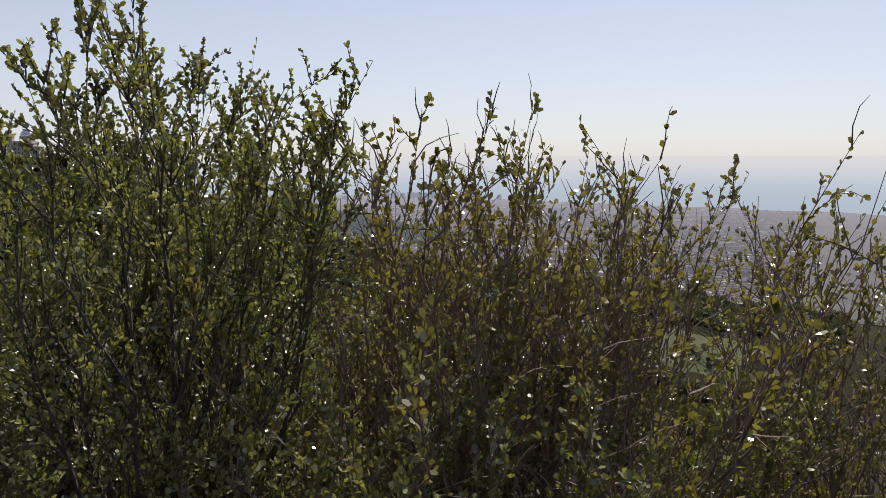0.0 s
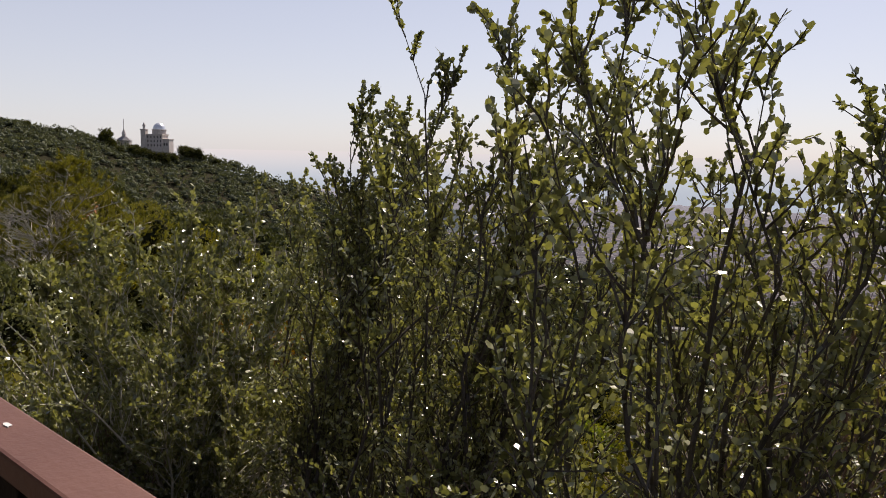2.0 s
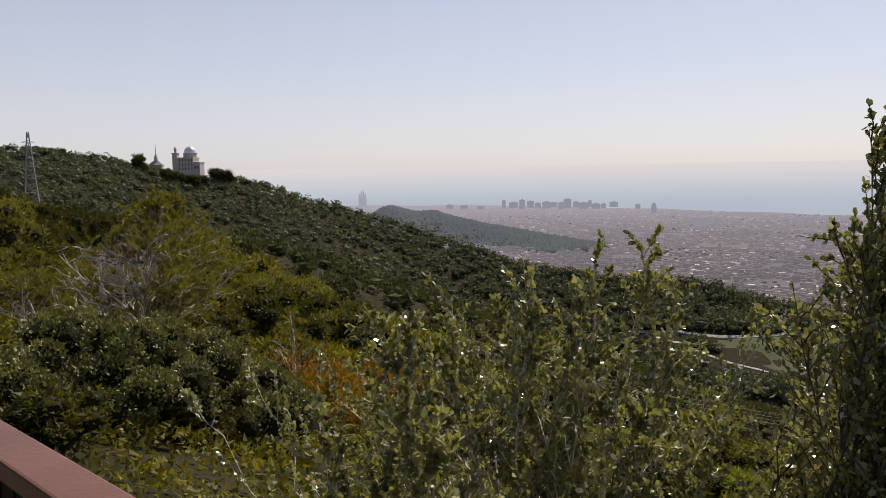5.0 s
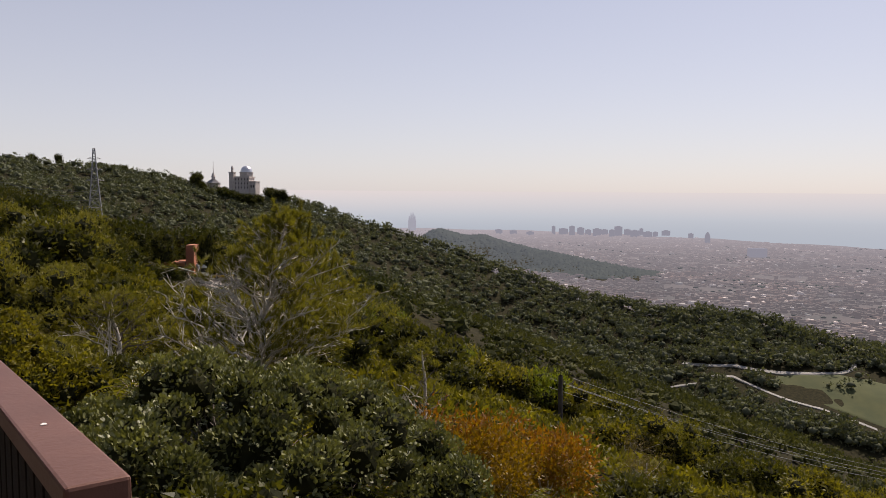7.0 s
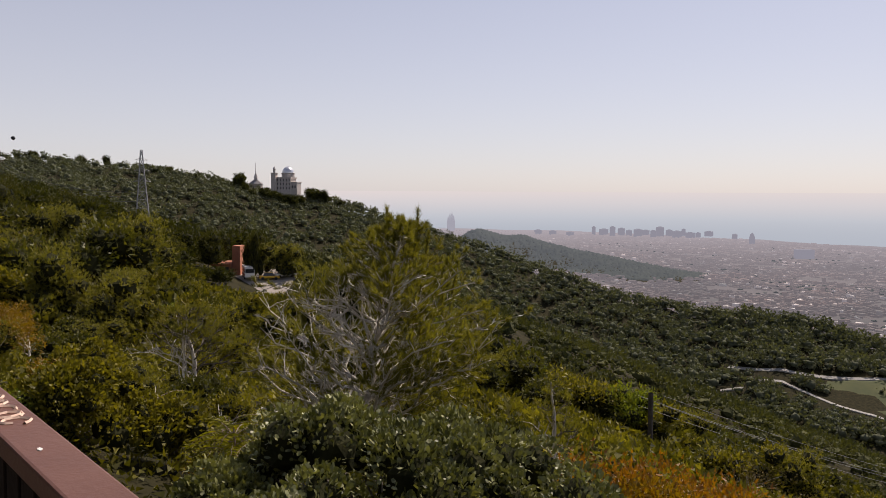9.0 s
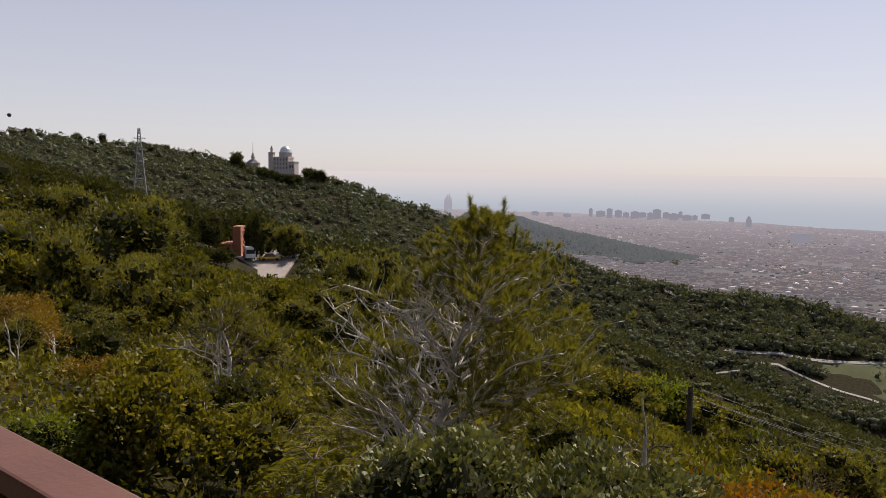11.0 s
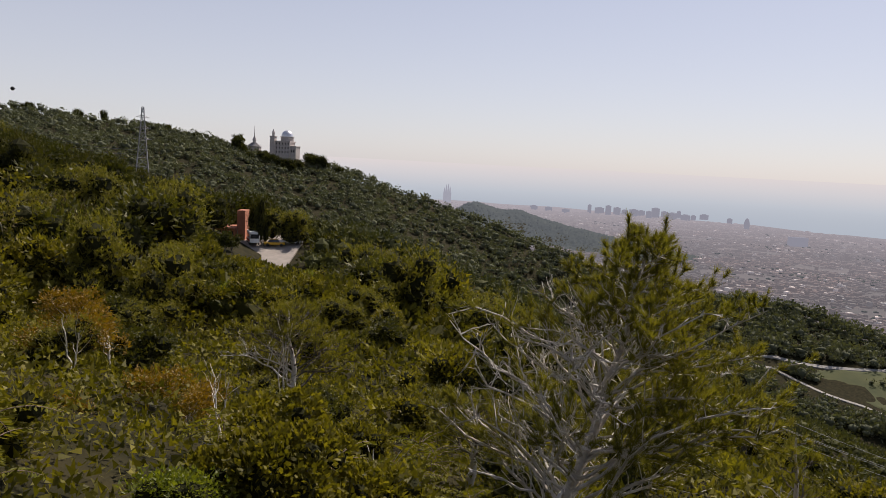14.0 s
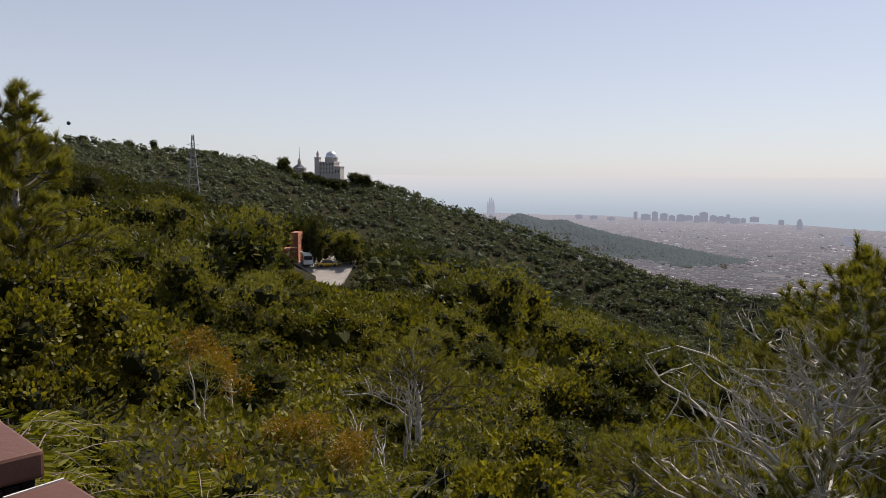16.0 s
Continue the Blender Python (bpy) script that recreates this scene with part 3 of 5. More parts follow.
def dome_building():
    """Domed hilltop building: a main block with a drum and dome, a stair tower, wings, and a smaller turreted house."""
    x, y = -181, 905
    z = 5.0
    ob = thing("observatory", (x, y, z), "pale stone hilltop observatory with a silver dome", "observatory", rz=-12)
    ob.matrix_basis = ob.matrix_basis @ Matrix.Diagonal((0.9, 0.9, 0.95, 1))
    b = Buf()
    box(b, -12, 9, -9, 9, -14, 15)
    box(b, -13, 10, -10, 10, 14, 15.6)
    box(b, 9.02, 17, -7, 7, -14, 9)
    box(b, 8.8, 17.6, -7.6, 7.6, 9, 10)
    part("main_block", b, M_STONE, ob)
    b = Buf()
    lathe(b, [(8.4, 15.6), (8.4, 20), (8.9, 20.2), (8.9, 20.9), (8.0, 21)], 24, (2, 0, 0))
    part("drum", b, M_STONE, ob)
    prof = [(7.6 * math.cos(a), 21 + 7.9 * math.sin(a)) for a in np.linspace(0, math.pi / 2 - 0.02, 12)]
    part("dome", lathe(Buf(), prof, 28, (2, 0, 0)), M_DOME, ob, "silver metal dome", smooth=True)
    b = Buf()
    box(b, -16.5, -10.5, -12, -5, -14, 20)
    box(b, -17, -10, -12.5, -4.5, 20, 21)
    lathe(b, [(1.6, 21), (1.6, 25), (2.1, 25.2), (0.15, 29)], 10, (-13.5, -8.5, 0))
    part("stair_tower", b, M_STONE, ob)
    for k in range(5):
        for row in range(3):
            wx = -9.3 + k * 4.0
            part("window", box(Buf(), wx, wx + 1.2, -9.12, -8.9, 1.0 + row * 5, 3.4 + row * 5), M_GLASSY, ob)
    for k in range(2):
        part("window", box(Buf(), 10.5 + k * 3.2, 12 + k * 3.2, -7.12, -6.9, 2, 5.5), M_GLASSY, ob)
    x, y = -219, 912
    ob = thing("turret_house", (x, y, 5.0), "small pale hilltop house with pointed turret", "house")
    part("wall", box(Buf(), -7, 7, -5, 5, -12, 7), M_STONE, ob)
    b = Buf().add([[-8, -6, 7], [8, -6, 7], [8, 6, 7], [-8, 6, 7], [-2, 0, 12], [2, 0, 12]], [[0, 1, 5, 4], [2, 3, 4, 5]])
    b.add([[8, -6, 7], [8, 6, 7], [2, 0, 12], [-8, 6, 7], [-8, -6, 7], [-2, 0, 12]], [[0, 1, 2], [3, 4, 5]])
    part("roof", b, M_ROOF, ob)
    part("turret", lathe(Buf(), [(2, 8), (2, 14), (2.6, 14.2), (0.4, 20), (0.2, 31), (0.02, 32)], 10), M_STONE, ob)
    for k in range(4):
        part("window", box(Buf(), -5.5 + k * 3.2, -4 + k * 3.2, -5.12, -4.9, 1, 4), M_GLASSY, ob)


dome_building()


def pylon(x, y, z, h, wide, arms, label, rz=20):
    ob = thing("power_pylon", (x, y, z), label, "pylon", rz=rz)
    legs, brace = Buf(), Buf()
    levels = np.linspace(0, 1, 11)
    half = lambda t: wide / 2 * (1 - t) ** 1.15 + 0.35
    for sx, sy in ((-1, -1), (1, -1), (1, 1), (-1, 1)):
        part("leg", tube(Buf(), [(sx * half(t), sy * half(t), t * h) for t in levels], 0.27, 0.19, 4), M_STEEL, ob)
    for t0, t1 in zip(levels[:-1], levels[1:]):
        for (ax, ay), (bx, by) in (((-1, -1), (1, -1)), ((1, -1), (1, 1)), ((1, 1), (-1, 1)), ((-1, 1), (-1, -1))):
            tube(brace, [(ax * half(t0), ay * half(t0), t0 * h), (bx * half(t1), by * half(t1), t1 * h)], 0.12, 0.12, 3)
            tube(brace, [(bx * half(t0), by * half(t0), t0 * h), (ax * half(t1), ay * half(t1), t1 * h)], 0.12, 0.12, 3)
            tube(brace, [(ax * half(t1), ay * half(t1), t1 * h), (bx * half(t1), by * half(t1), t1 * h)], 0.12, 0.12, 3)
    part("lattice", brace, M_STEEL, ob)
    for t, reach in arms:
        b = Buf()
        for s in (-1, 1):
            tube(b, [(-reach, 0, t * h), (0, s * half(t), t * h + 0.9), (reach, 0, t * h)], 0.08, 0.08, 3)
            tube(b, [(-reach, 0, t * h), (0, s * half(t), t * h - 0.1), (reach, 0, t * h)], 0.08, 0.08, 3)
        part("cross_arm", b, M_STEEL, ob)
    return ob


PX, PY = -121.2, 312.6
pylon(PX, PY, -16, 33.5, 5.5, ((0.62, 3.4), (0.75, 3.0), (0.88, 2.4)), "tall grey steel lattice power pylon on the slope")
QX, QY = -371, 625
pylon(QX, QY, 18, 36, 6, ((0.66, 5), (0.8, 4.4), (0.93, 3.6)), "grey steel lattice power pylon on the ridge", rz=35)
for k, (zo, off) in enumerate(((3.4, 0.0), (7.2, 0.4), (11.0, 0.9))):
    cable = Buf()
    a, b = np.array([PX - 2.5, PY, -5 + zo * 0.5]), np.array([QX, QY, 18 + 9 + zo])
    t = np.linspace(0, 1, 24)[:, None]
    p = a + (b - a) * t
    p[:, 2] -= 40 * (t * (1 - t))[:, 0]
    tube(cable, p, 0.10, 0.10, 3)
    tagged(part("power_cable", cable, M_WIRE), "sagging grey power cable between the pylons", "cable", "power cables")

# marker ball on an overhead line against the sky
mx, my, mz = -165, 298.6, 21.0
ball = thing("marker_ball", (mx, my, mz), "dark round marker ball on an overhead wire", "marker ball")
bm = bmesh.new()
bmesh.ops.create_uvsphere(bm, u_segments=14, v_segments=9, radius=0.75)
part("shell", from_bm(Buf(), bm), M_RUBBER, ball, smooth=True)
part("clamp", tube(Buf(), [(-1.0, 0, 0), (1.0, 0, 0)], 0.12, 0.12, 6), M_STEEL, ball)


# ---- car park with the orange kiosk ----


def vehicle(name, label, at, rz, body, paint, long_, wide, high, cab):
    ob = thing(name, at, label, "vehicle", rz=rz)
    b = Buf()
    if body == "van":
        bevel_box(b, -long_ / 2, long_ / 2, -wide / 2, wide / 2, 0.45, high, 0.12)
        part("body", b, paint, ob)
        part("windscreen", bevel_box(Buf(), long_ / 2 - 0.04, long_ / 2 + 0.03, -wide / 2 + 0.15, wide / 2 - 0.15, high * 0.5, high * 0.82, 0.02), M_GLASSY, ob)
        for s in (-1, 1):
            part("side_window", bevel_box(Buf(), -long_ * 0.42, long_ * 0.45, s * wide / 2 - 0.03, s * wide / 2 + 0.03, high * 0.55, high * 0.82, 0.01), M_GLASSY, ob)
            part("stripe", bevel_box(Buf(), -long_ * 0.48, long_ * 0.48, s * wide / 2 - 0.03, s * wide / 2 + 0.025, 0.7, high * 0.42, 0.01), M_RED, ob)
    else:
        bevel_box(b, -long_ / 2, long_ / 2, -wide / 2, wide / 2, 0.35, 0.85, 0.14)
        part("body", b, paint, ob)
        bm = bmesh.new()
        bmesh.ops.create_cube(bm, size=1)
        for v in bm.verts:
            k = 0.72 if v.co.z > 0 else 1.0
            v.co = (v.co.x * long_ * 0.56 * k - 0.1, v.co.y * wide * 0.92 * (0.85 if v.co.z > 0 else 1), 0.85 + (v.co.z + 0.5) * (high - 0.85))
        bmesh.ops.bevel(bm, geom=bm.edges[:], offset=0.06, segments=2, affect="EDGES")
        part("cabin", from_bm(Buf(), bm), M_GLASSY, ob)
        part("roof", bevel_box(Buf(), -long_ * 0.19 - 0.1, long_ * 0.19 - 0.1, -wide * 0.37, wide * 0.37, high - 0.02, high + 0.03, 0.01), paint, ob)
    for sx in (-0.32, 0.32):
        for sy in (-1, 1):
            w = part("wheel", lathe(Buf(), [(0.02, -0.1), (0.3, -0.1), (0.33, -0.06), (0.33, 0.06), (0.3, 0.1), (0.02, 0.1)], 16), M_RUBBER, ob)
            w.matrix_basis = pose(sx * long_, sy * (wide / 2 - 0.08), 0.33, 90, 0, 0)
    return ob


b = Buf()
bevel_box(b, -8.5, 8.5, -11.5, 11.8, -0.6, 0, 0.08)
lot = part("pavement", b, M_LOT)
lot.matrix_basis = pose(LOT[0], LOT[1], LZ, math.degrees(math.atan(0.16)), 0, 0)
tagged(lot, "pale sloping concrete parking area on the hillside", "parking area", kind="structure")
hut = thing("orange_house", (LOT[0] - 6.0, LOT[1] + 8.0, LZ + 0.8), "low orange-rendered house at the parking area", "house")
part("wall", box(box(Buf(), -3.1, 0.9, -3.5, 3.5, -0.6, 2.6), 0.92, 2.6, -2, 2, -0.6, 6.4), M_BRICK, hut)
part("roof", box(Buf(), -3.4, 0.9, -3.9, 3.9, 2.603, 2.85), M_BRICK, hut)
part("door", box(Buf(), -0.5, 0.6, -3.6, -3.48, 0, 2.1), M_GLASSY, hut)
for k in range(2):
    part("window", box(Buf(), -2.8 + k * 1.15, -1.95 + k * 1.15, -3.6, -3.48, 1.0, 2.2), M_GLASSY, hut)
vehicle("minibus", "white minibus with red side parked by the house", (LOT[0] - 1.2, LOT[1] + 4.0, LZ + 0.6), -70, "van", M_WHITE, 5.6, 2.0, 2.7, 0)
vehicle("car", "yellow car parked on the concrete", (LOT[0] + 3.4, LOT[1] + 3.0, LZ + 0.45), 15, "car", M_YELLOW, 4.2, 1.75, 1.45, 0)
vehicle("car", "white car parked on the concrete", (LOT[0] + 6.2, LOT[1] + 5.0, LZ + 0.75), 30, "car", M_WHITE, 4.3, 1.78, 1.5, 0)
sign = thing("sign_board", (LOT[0] + 5.0, LOT[1] + 8, LZ + 1.2), "grey-white sign board on a post", "sign")
part("post", tube(Buf(), [(0, 0, 0), (0, 0, 4.4)], 0.07, 0.07, 8), M_STEEL, sign)
part("board", bevel_box(Buf(), -0.75, 0.75, -0.12, -0.075, 1.6, 4.5, 0.02), M_WHITE, sign)
lamp = thing("lamp_post", (LOT[0] - 2.4, LOT[1] - 4, LZ - 0.7), "slim dark post at the edge of the parking area", "post")
part("shaft", tube(Buf(), [(0, 0, 0), (0, 0, 5.2)], 0.08, 0.06, 8), M_POLE, lamp)


# ---- utility poles on the slope ----
def utility_pole(x, y, top, h, arm):
    ob = thing("utility_pole", (x, y, top - h), "dark weathered wooden utility pole among the shrubs", "utility pole", "utility poles", rz=15)
    part("shaft", tube(Buf(), [(0, 0, 0), (0.02, 0, h * 0.5), (0, 0, h)], 0.13, 0.09, 9), M_POLE, ob)
    if arm:
        for dz in (0.25, 0.6):
            part("cross_arm", bevel_box(Buf(), -0.55, 0.55, -0.05, 0.04, h - dz - 0.05, h - dz + 0.05, 0.008), M_POLE, ob)
            for s in (-0.45, 0.45):
                part("insulator", lathe(Buf(), [(0.01, 0), (0.045, 0.01), (0.05, 0.06), (0.02, 0.09), (0.03, 0.12), (0.005, 0.14)], 8, (s, 0, h - dz + 0.05)), M_STONE, ob)
    return ob


utility_pole(7.6, 27.15, -7.05, 6.0, False)
utility_pole(30.0, 33.0, -14.0, 6.0, True)
utility_pole(0.36, 48.2, -9.0, 0.3 - 9.0 - g(0.36, 48.2), True)
for k, dz in enumerate((0.0, 0.35)):
    for s in (-0.45, 0.45):
        t = np.linspace(0, 1, 16)[:, None]
        a, c = np.array([7.6 + s, 27.15, -7.15 - dz]), np.array([30.0 + s, 33.0, -14.1 - dz])
        p = a + (c - a) * t
        p[:, 2] -= 2.2 * (t * (1 - t))[:, 0]
        tagged(part("wire", tube(Buf(), p, 0.008, 0.008, 3), M_WIRE), "thin dark overhead wire between wooden poles", "wire", "overhead wires")


# ---- pale tracks and the meadow in the valley ----
def track(pts, width, label):
    pts = np.array([at_bearing(a, d) for a, d in pts])
    t = np.linspace(0, len(pts) - 1, 60)
    p = np.stack([np.interp(t, np.arange(len(pts)), pts[:, k]) for k in (0, 1)], -1)
    for _ in range(6):
        p[1:-1] = (p[:-2] + 2 * p[1:-1] + p[2:]) / 4
    d = np.gradient(p, axis=0)
    nrm = np.stack([-d[:, 1], d[:, 0]], -1) / np.linalg.norm(d, axis=1, keepdims=True)
    rows = []
    for o in np.linspace(-width / 2, width / 2, 4):
        q = p + nrm * o
        rows.append(np.stack([q[:, 0], q[:, 1], ground(q[:, 0], q[:, 1]) + 0.55], -1))
    v = np.stack(rows)
    v = np.concatenate([v, v[:1] - [0, 0, 0.9], v[-1:] - [0, 0, 0.9]])
    v = v[[4, 0, 1, 2, 3, 5]]
    i, j = np.meshgrid(np.arange(5), np.arange(59), indexing="ij")
    f = np.stack([i * 60 + j, (i + 1) * 60 + j, (i + 1) * 60 + j + 1, i * 60 + j + 1], -1).reshape(-1, 4)
    return tagged(part("road", Buf().add(v.reshape(-1, 3), f), M_ROAD, smooth=False), label, "road", kind="structure")


UP_AZ, UP_D = [20.9, 22.6, 24.3, 27.0, 29.9, 31.1, 31.9, 31.7], [582, 566, 556, 556, 562, 570, 584, 600]
DOWN_AZ, DOWN_D = [22.8, 24.8, 26.2, 28.0, 32.2, 37.0], [549, 537, 531, 523, 514, 506]
LOW_AZ, LOW_D = [14.6, 16.2, 17.5, 18.9, 20.3, 21.9], [553, 550, 552, 549, 546, 541]
track(list(zip(UP_AZ, UP_D)), 3.0, "pale gravel track across the wooded valley")
track(list(zip(DOWN_AZ, DOWN_D)), 2.4, "pale gravel track down the wooded valley")
track(list(zip(LOW_AZ, LOW_D)), 2.2, "pale gravel track along the valley side")


def meadow_height(x, y):
    """The turf dips under the scrub along a wavering edge."""
    az, d = np.degrees(np.arctan2(x, y)), np.hypot(x, y)
    hi, lo = np.interp(az, UP_AZ[:6], UP_D[:6]) - 3, np.interp(az, DOWN_AZ, DOWN_D) + 7
    rim = np.maximum(np.abs(d - (hi + lo) / 2) / ((hi - lo) / 2), (28.6 - az) / 1.5) + 0.1 * waves(x, y, 7.0)
    return ground(x, y) + 0.5 - 2.2 * smooth(1.0, 1.25, rim)


mead = polar(np.linspace(27.0, 40, 80), np.linspace(505, 578, 44), meadow_height)
tagged(part("meadow", mead, M_GRASS, smooth=True), "mown green meadow beside the gravel track", "meadow", kind="structure")


# ---- city ----
def skyline():
    group = "skyline towers"
    spots = [(13.1, 50), (13.9, 38), (14.6, 46), (15.3, 40), (15.9, 34), (16.6, 30), (17.2, 28), (17.8, 38), (18.3, 42), (19.0, 40), (19.6, 34), (20.1, 30), (20.6, 28), (21.2, 18),
             (22.0, 20), (23.9, 24), (8.6, 14), (9.8, 12), (11.2, 14)]
    for n, (az, h) in enumerate(spots):
        d = 3950 + 90 * math.sin(n * 2.4)
        x, y = at_bearing(11.3 + (az - 13.1) * 0.9, d)
        w = 8 + 9 * abs(math.sin(n * 1.7))
        h = h * (0.72 + 0.2 * math.sin(n * 4.1))
        ob = thing("tower_block", (x, y, PLAIN + 1), "distant grey tower block, haze put into its colour", "tower block", group, rz=n * 23)
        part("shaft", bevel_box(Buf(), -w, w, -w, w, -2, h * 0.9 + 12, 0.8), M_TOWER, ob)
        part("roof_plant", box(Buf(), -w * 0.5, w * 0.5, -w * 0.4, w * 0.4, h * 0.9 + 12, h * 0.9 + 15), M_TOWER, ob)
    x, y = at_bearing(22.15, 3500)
    ob = thing("rounded_tower", (x, y, PLAIN + 1), "distant dark bullet-shaped tower, haze put into its colour", "tower")
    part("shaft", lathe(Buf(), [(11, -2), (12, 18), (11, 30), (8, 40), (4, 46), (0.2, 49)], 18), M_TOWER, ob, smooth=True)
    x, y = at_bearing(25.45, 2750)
    ob = thing("office_block", (x, y, PLAIN + 1), "broad distant office block, haze put into its colour", "office block")
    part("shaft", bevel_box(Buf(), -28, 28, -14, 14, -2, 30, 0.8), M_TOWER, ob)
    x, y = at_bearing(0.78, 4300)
    ob = thing("spired_church", (x, y, PLAIN + 1), "distant church with tall spires, haze put into its colour", "church")
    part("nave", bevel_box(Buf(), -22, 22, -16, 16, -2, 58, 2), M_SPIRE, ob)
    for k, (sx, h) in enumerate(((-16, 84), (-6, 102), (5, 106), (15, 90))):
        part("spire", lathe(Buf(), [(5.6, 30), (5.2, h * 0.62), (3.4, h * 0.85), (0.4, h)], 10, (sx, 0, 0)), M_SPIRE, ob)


skyline()

# roofs of the city: countless small blocks
n = 52000
az = rng.uniform(-8, 42, n)
d = 1080 + (4300 - 1080) * rng.uniform(0, 1, n) ** 1.35
ok = d < np.interp(az, COAST_AZ, COAST_D) - 40
az, d, n = az[ok], d[ok], int(ok.sum())
x, y = d * np.sin(np.radians(az)), d * np.cos(np.radians(az))
zg = ground(x, y)
ok = (zg < PLAIN + 4) & (waves(x, y, 83, 3.0) + 0.7 * waves(x, y, 27, 1.0) + rng.normal(size=n) * 0.15 > -0.35)  # parks and streets stay open
x, y, zg, d = x[ok], y[ok], zg[ok], d[ok]
n = len(x)
w, l, h = rng.uniform(1.2, 3.6, n) * (1 + d / 4500), rng.uniform(1.4, 5.0, n) * (1 + d / 6000), rng.uniform(2, 7, n) * (1 + (rng.uniform(size=n) > 0.97))
th = rng.choice([0.3, 0.45, 1.1], n) + rng.normal(size=n) * 0.05
c, s_ = np.cos(th), np.sin(th)
cv = np.zeros((n, 8, 3))
for k, (sx, sy, sz) in enumerate(((-1, -1, 0), (1, -1, 0), (1, 1, 0), (-1, 1, 0), (-1, -1, 1), (1, -1, 1), (1, 1, 1), (-1, 1, 1))):
    cv[:, k, 0] = x + c * sx * w - s_ * sy * l
    cv[:, k, 1] = y + s_ * sx * w + c * sy * l
    cv[:, k, 2] = np.maximum(zg, PLAIN) - 3 + sz * (h + 3)
faces = (np.arange(n)[:, None, None] * 8 + np.array(BOX_F)[None, 1:]).reshape(-1, 4)
tagged(part("city_roofs", Buf().add(cv.reshape(-1, 3), faces), M_CITY), "mass of pale and terracotta city houses, haze put into their colour", "city", kind="stuff")


# ---- far woods ----
def ico(sub):
    bm = bmesh.new()
    bmesh.ops.create_icosphere(bm, subdivisions=sub, radius=1)
    bm.verts.index_update()
    v, f = np.array([p.co for p in bm.verts]), np.array([[p.index for p in q.verts] for q in bm.faces])
    bm.free()
    return v, f


CORE_V, CORE_F = ico(1)


def crowns(x, y, z, r, squash, clumps, core=0.6, lo=0.3, hi=0.55):
    """Ragged tree crowns: a small core inside a shell of leafy clumps."""
    n, m = len(x), len(CORE_V)
    c = np.stack([x, y, z], -1)
    lump = np.sin(CORE_V @ rng.normal(size=(3, 6)) * 2.6)[None] @ rng.normal(size=(n, 6, 1)) * 0.055
    v = CORE_V[None] * (core + lump + rng.normal(size=(n, m, 1)) * 0.05) * r[:, None, None]
    v[..., 2] *= squash[:, None]
    buf = Buf().add((v + c[:, None]).reshape(-1, 3), (np.arange(n)[:, None, None] * m + CORE_F[None]).reshape(-1, 3))
    knob = unit(rng.normal(size=(n, 5, 3)) + [0, 0, 0.4])
    out = unit(knob[:, rng.integers(0, 5, clumps)] + rng.normal(size=(n, clumps, 3)) * 0.45 + [0, 0, 0.12])
    at = out * r[:, None, None] * rng.uniform(0.5, 1.0, (n, clumps, 1))
    at[..., 2] *= squash[:, None]
    at = (at + c[:, None]).reshape(-1, 3)
    size = (np.repeat(r, clumps) * rng.uniform(lo, hi, n * clumps))
    return leaves(buf, at, (out + rng.normal(size=out.shape) * 0.5 + [0, 0, 0.3]).reshape(-1, 3), size, size * 0.8)


def on_track(x, y):
    """Whether a place lies on the clear ground of the tracks and the meadow."""
    az, d = np.degrees(np.arctan2(x, y)), np.hypot(x, y)
    up, down, low = np.interp(az, UP_AZ[:7], UP_D[:7]), np.interp(az, DOWN_AZ, DOWN_D), np.interp(az, LOW_AZ, LOW_D)
    hit = (az > 20.3) & (az < 33) & (d > up - 12) & (d < up + 4)
    hit |= (az > 22.3) & (az < 38) & (d > down - 11) & (d < down + 4)
    hit |= (az > 14.5) & (az < 22.3) & (d > low - 11) & (d < low + 3) & (rng.uniform(size=len(x)) > 0.1)
    return hit | ((az > 27.2) & (d > down) & (d < up) & (rng.uniform(size=len(x)) > 0.03))


n = 9500
az = rng.uniform(-44, 46, n)
dc = np.interp(az, CREST_AZ, CREST_D)
d = dc + 12 - (dc - np.where(az < -4, 640, 470)) * rng.uniform(0, 1, n) ** 1.2
x, y = d * np.sin(np.radians(az)), d * np.cos(np.radians(az))
ok = ~on_track(x, y) & ~((np.abs(x + 178) < 22) & (y > 892) & (y < 925)) & ~((np.abs(x + 219) < 11) & (y > 900) & (y < 925))
x, y = x[ok], y[ok]
r = 2.8 + 4.4 * rng.uniform(0, 1, len(x)) ** 1.6
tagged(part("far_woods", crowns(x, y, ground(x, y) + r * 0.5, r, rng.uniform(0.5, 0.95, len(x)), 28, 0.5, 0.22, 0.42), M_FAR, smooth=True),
       "dense dark green wood covering the far ridge, paled for haze", "woods", kind="stuff")
n = 3000  # the valley side below the ridge
az, d = rng.uniform(-10, 46, n), rng.uniform(135, 480, n)
x, y, r = d * np.sin(np.radians(az)), d * np.cos(np.radians(az)), rng.uniform(1.8, 3.6, n)
ok = ~on_track(x, y)
x, y, r = x[ok], y[ok], r[ok]
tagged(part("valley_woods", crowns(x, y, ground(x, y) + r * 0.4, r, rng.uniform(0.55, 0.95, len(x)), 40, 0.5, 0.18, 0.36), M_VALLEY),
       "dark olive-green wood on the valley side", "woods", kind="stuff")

# dark wood colour with bluish haze mixed in as emission
M_HAZEWOOD = haze_glow_mat("hazy_wood", (0.018, 0.028, 0.02), (0.04, 0.05, 0.034), 0.03, 0.14, 0.60, tint=(0.23, 0.265, 0.33))


def hill_height(x, y):
    z = ground(x, y)
    return np.where(z > PLAIN + 2, z + 2.5 + rng.normal(size=z.shape) * 2.0, PLAIN - 4)


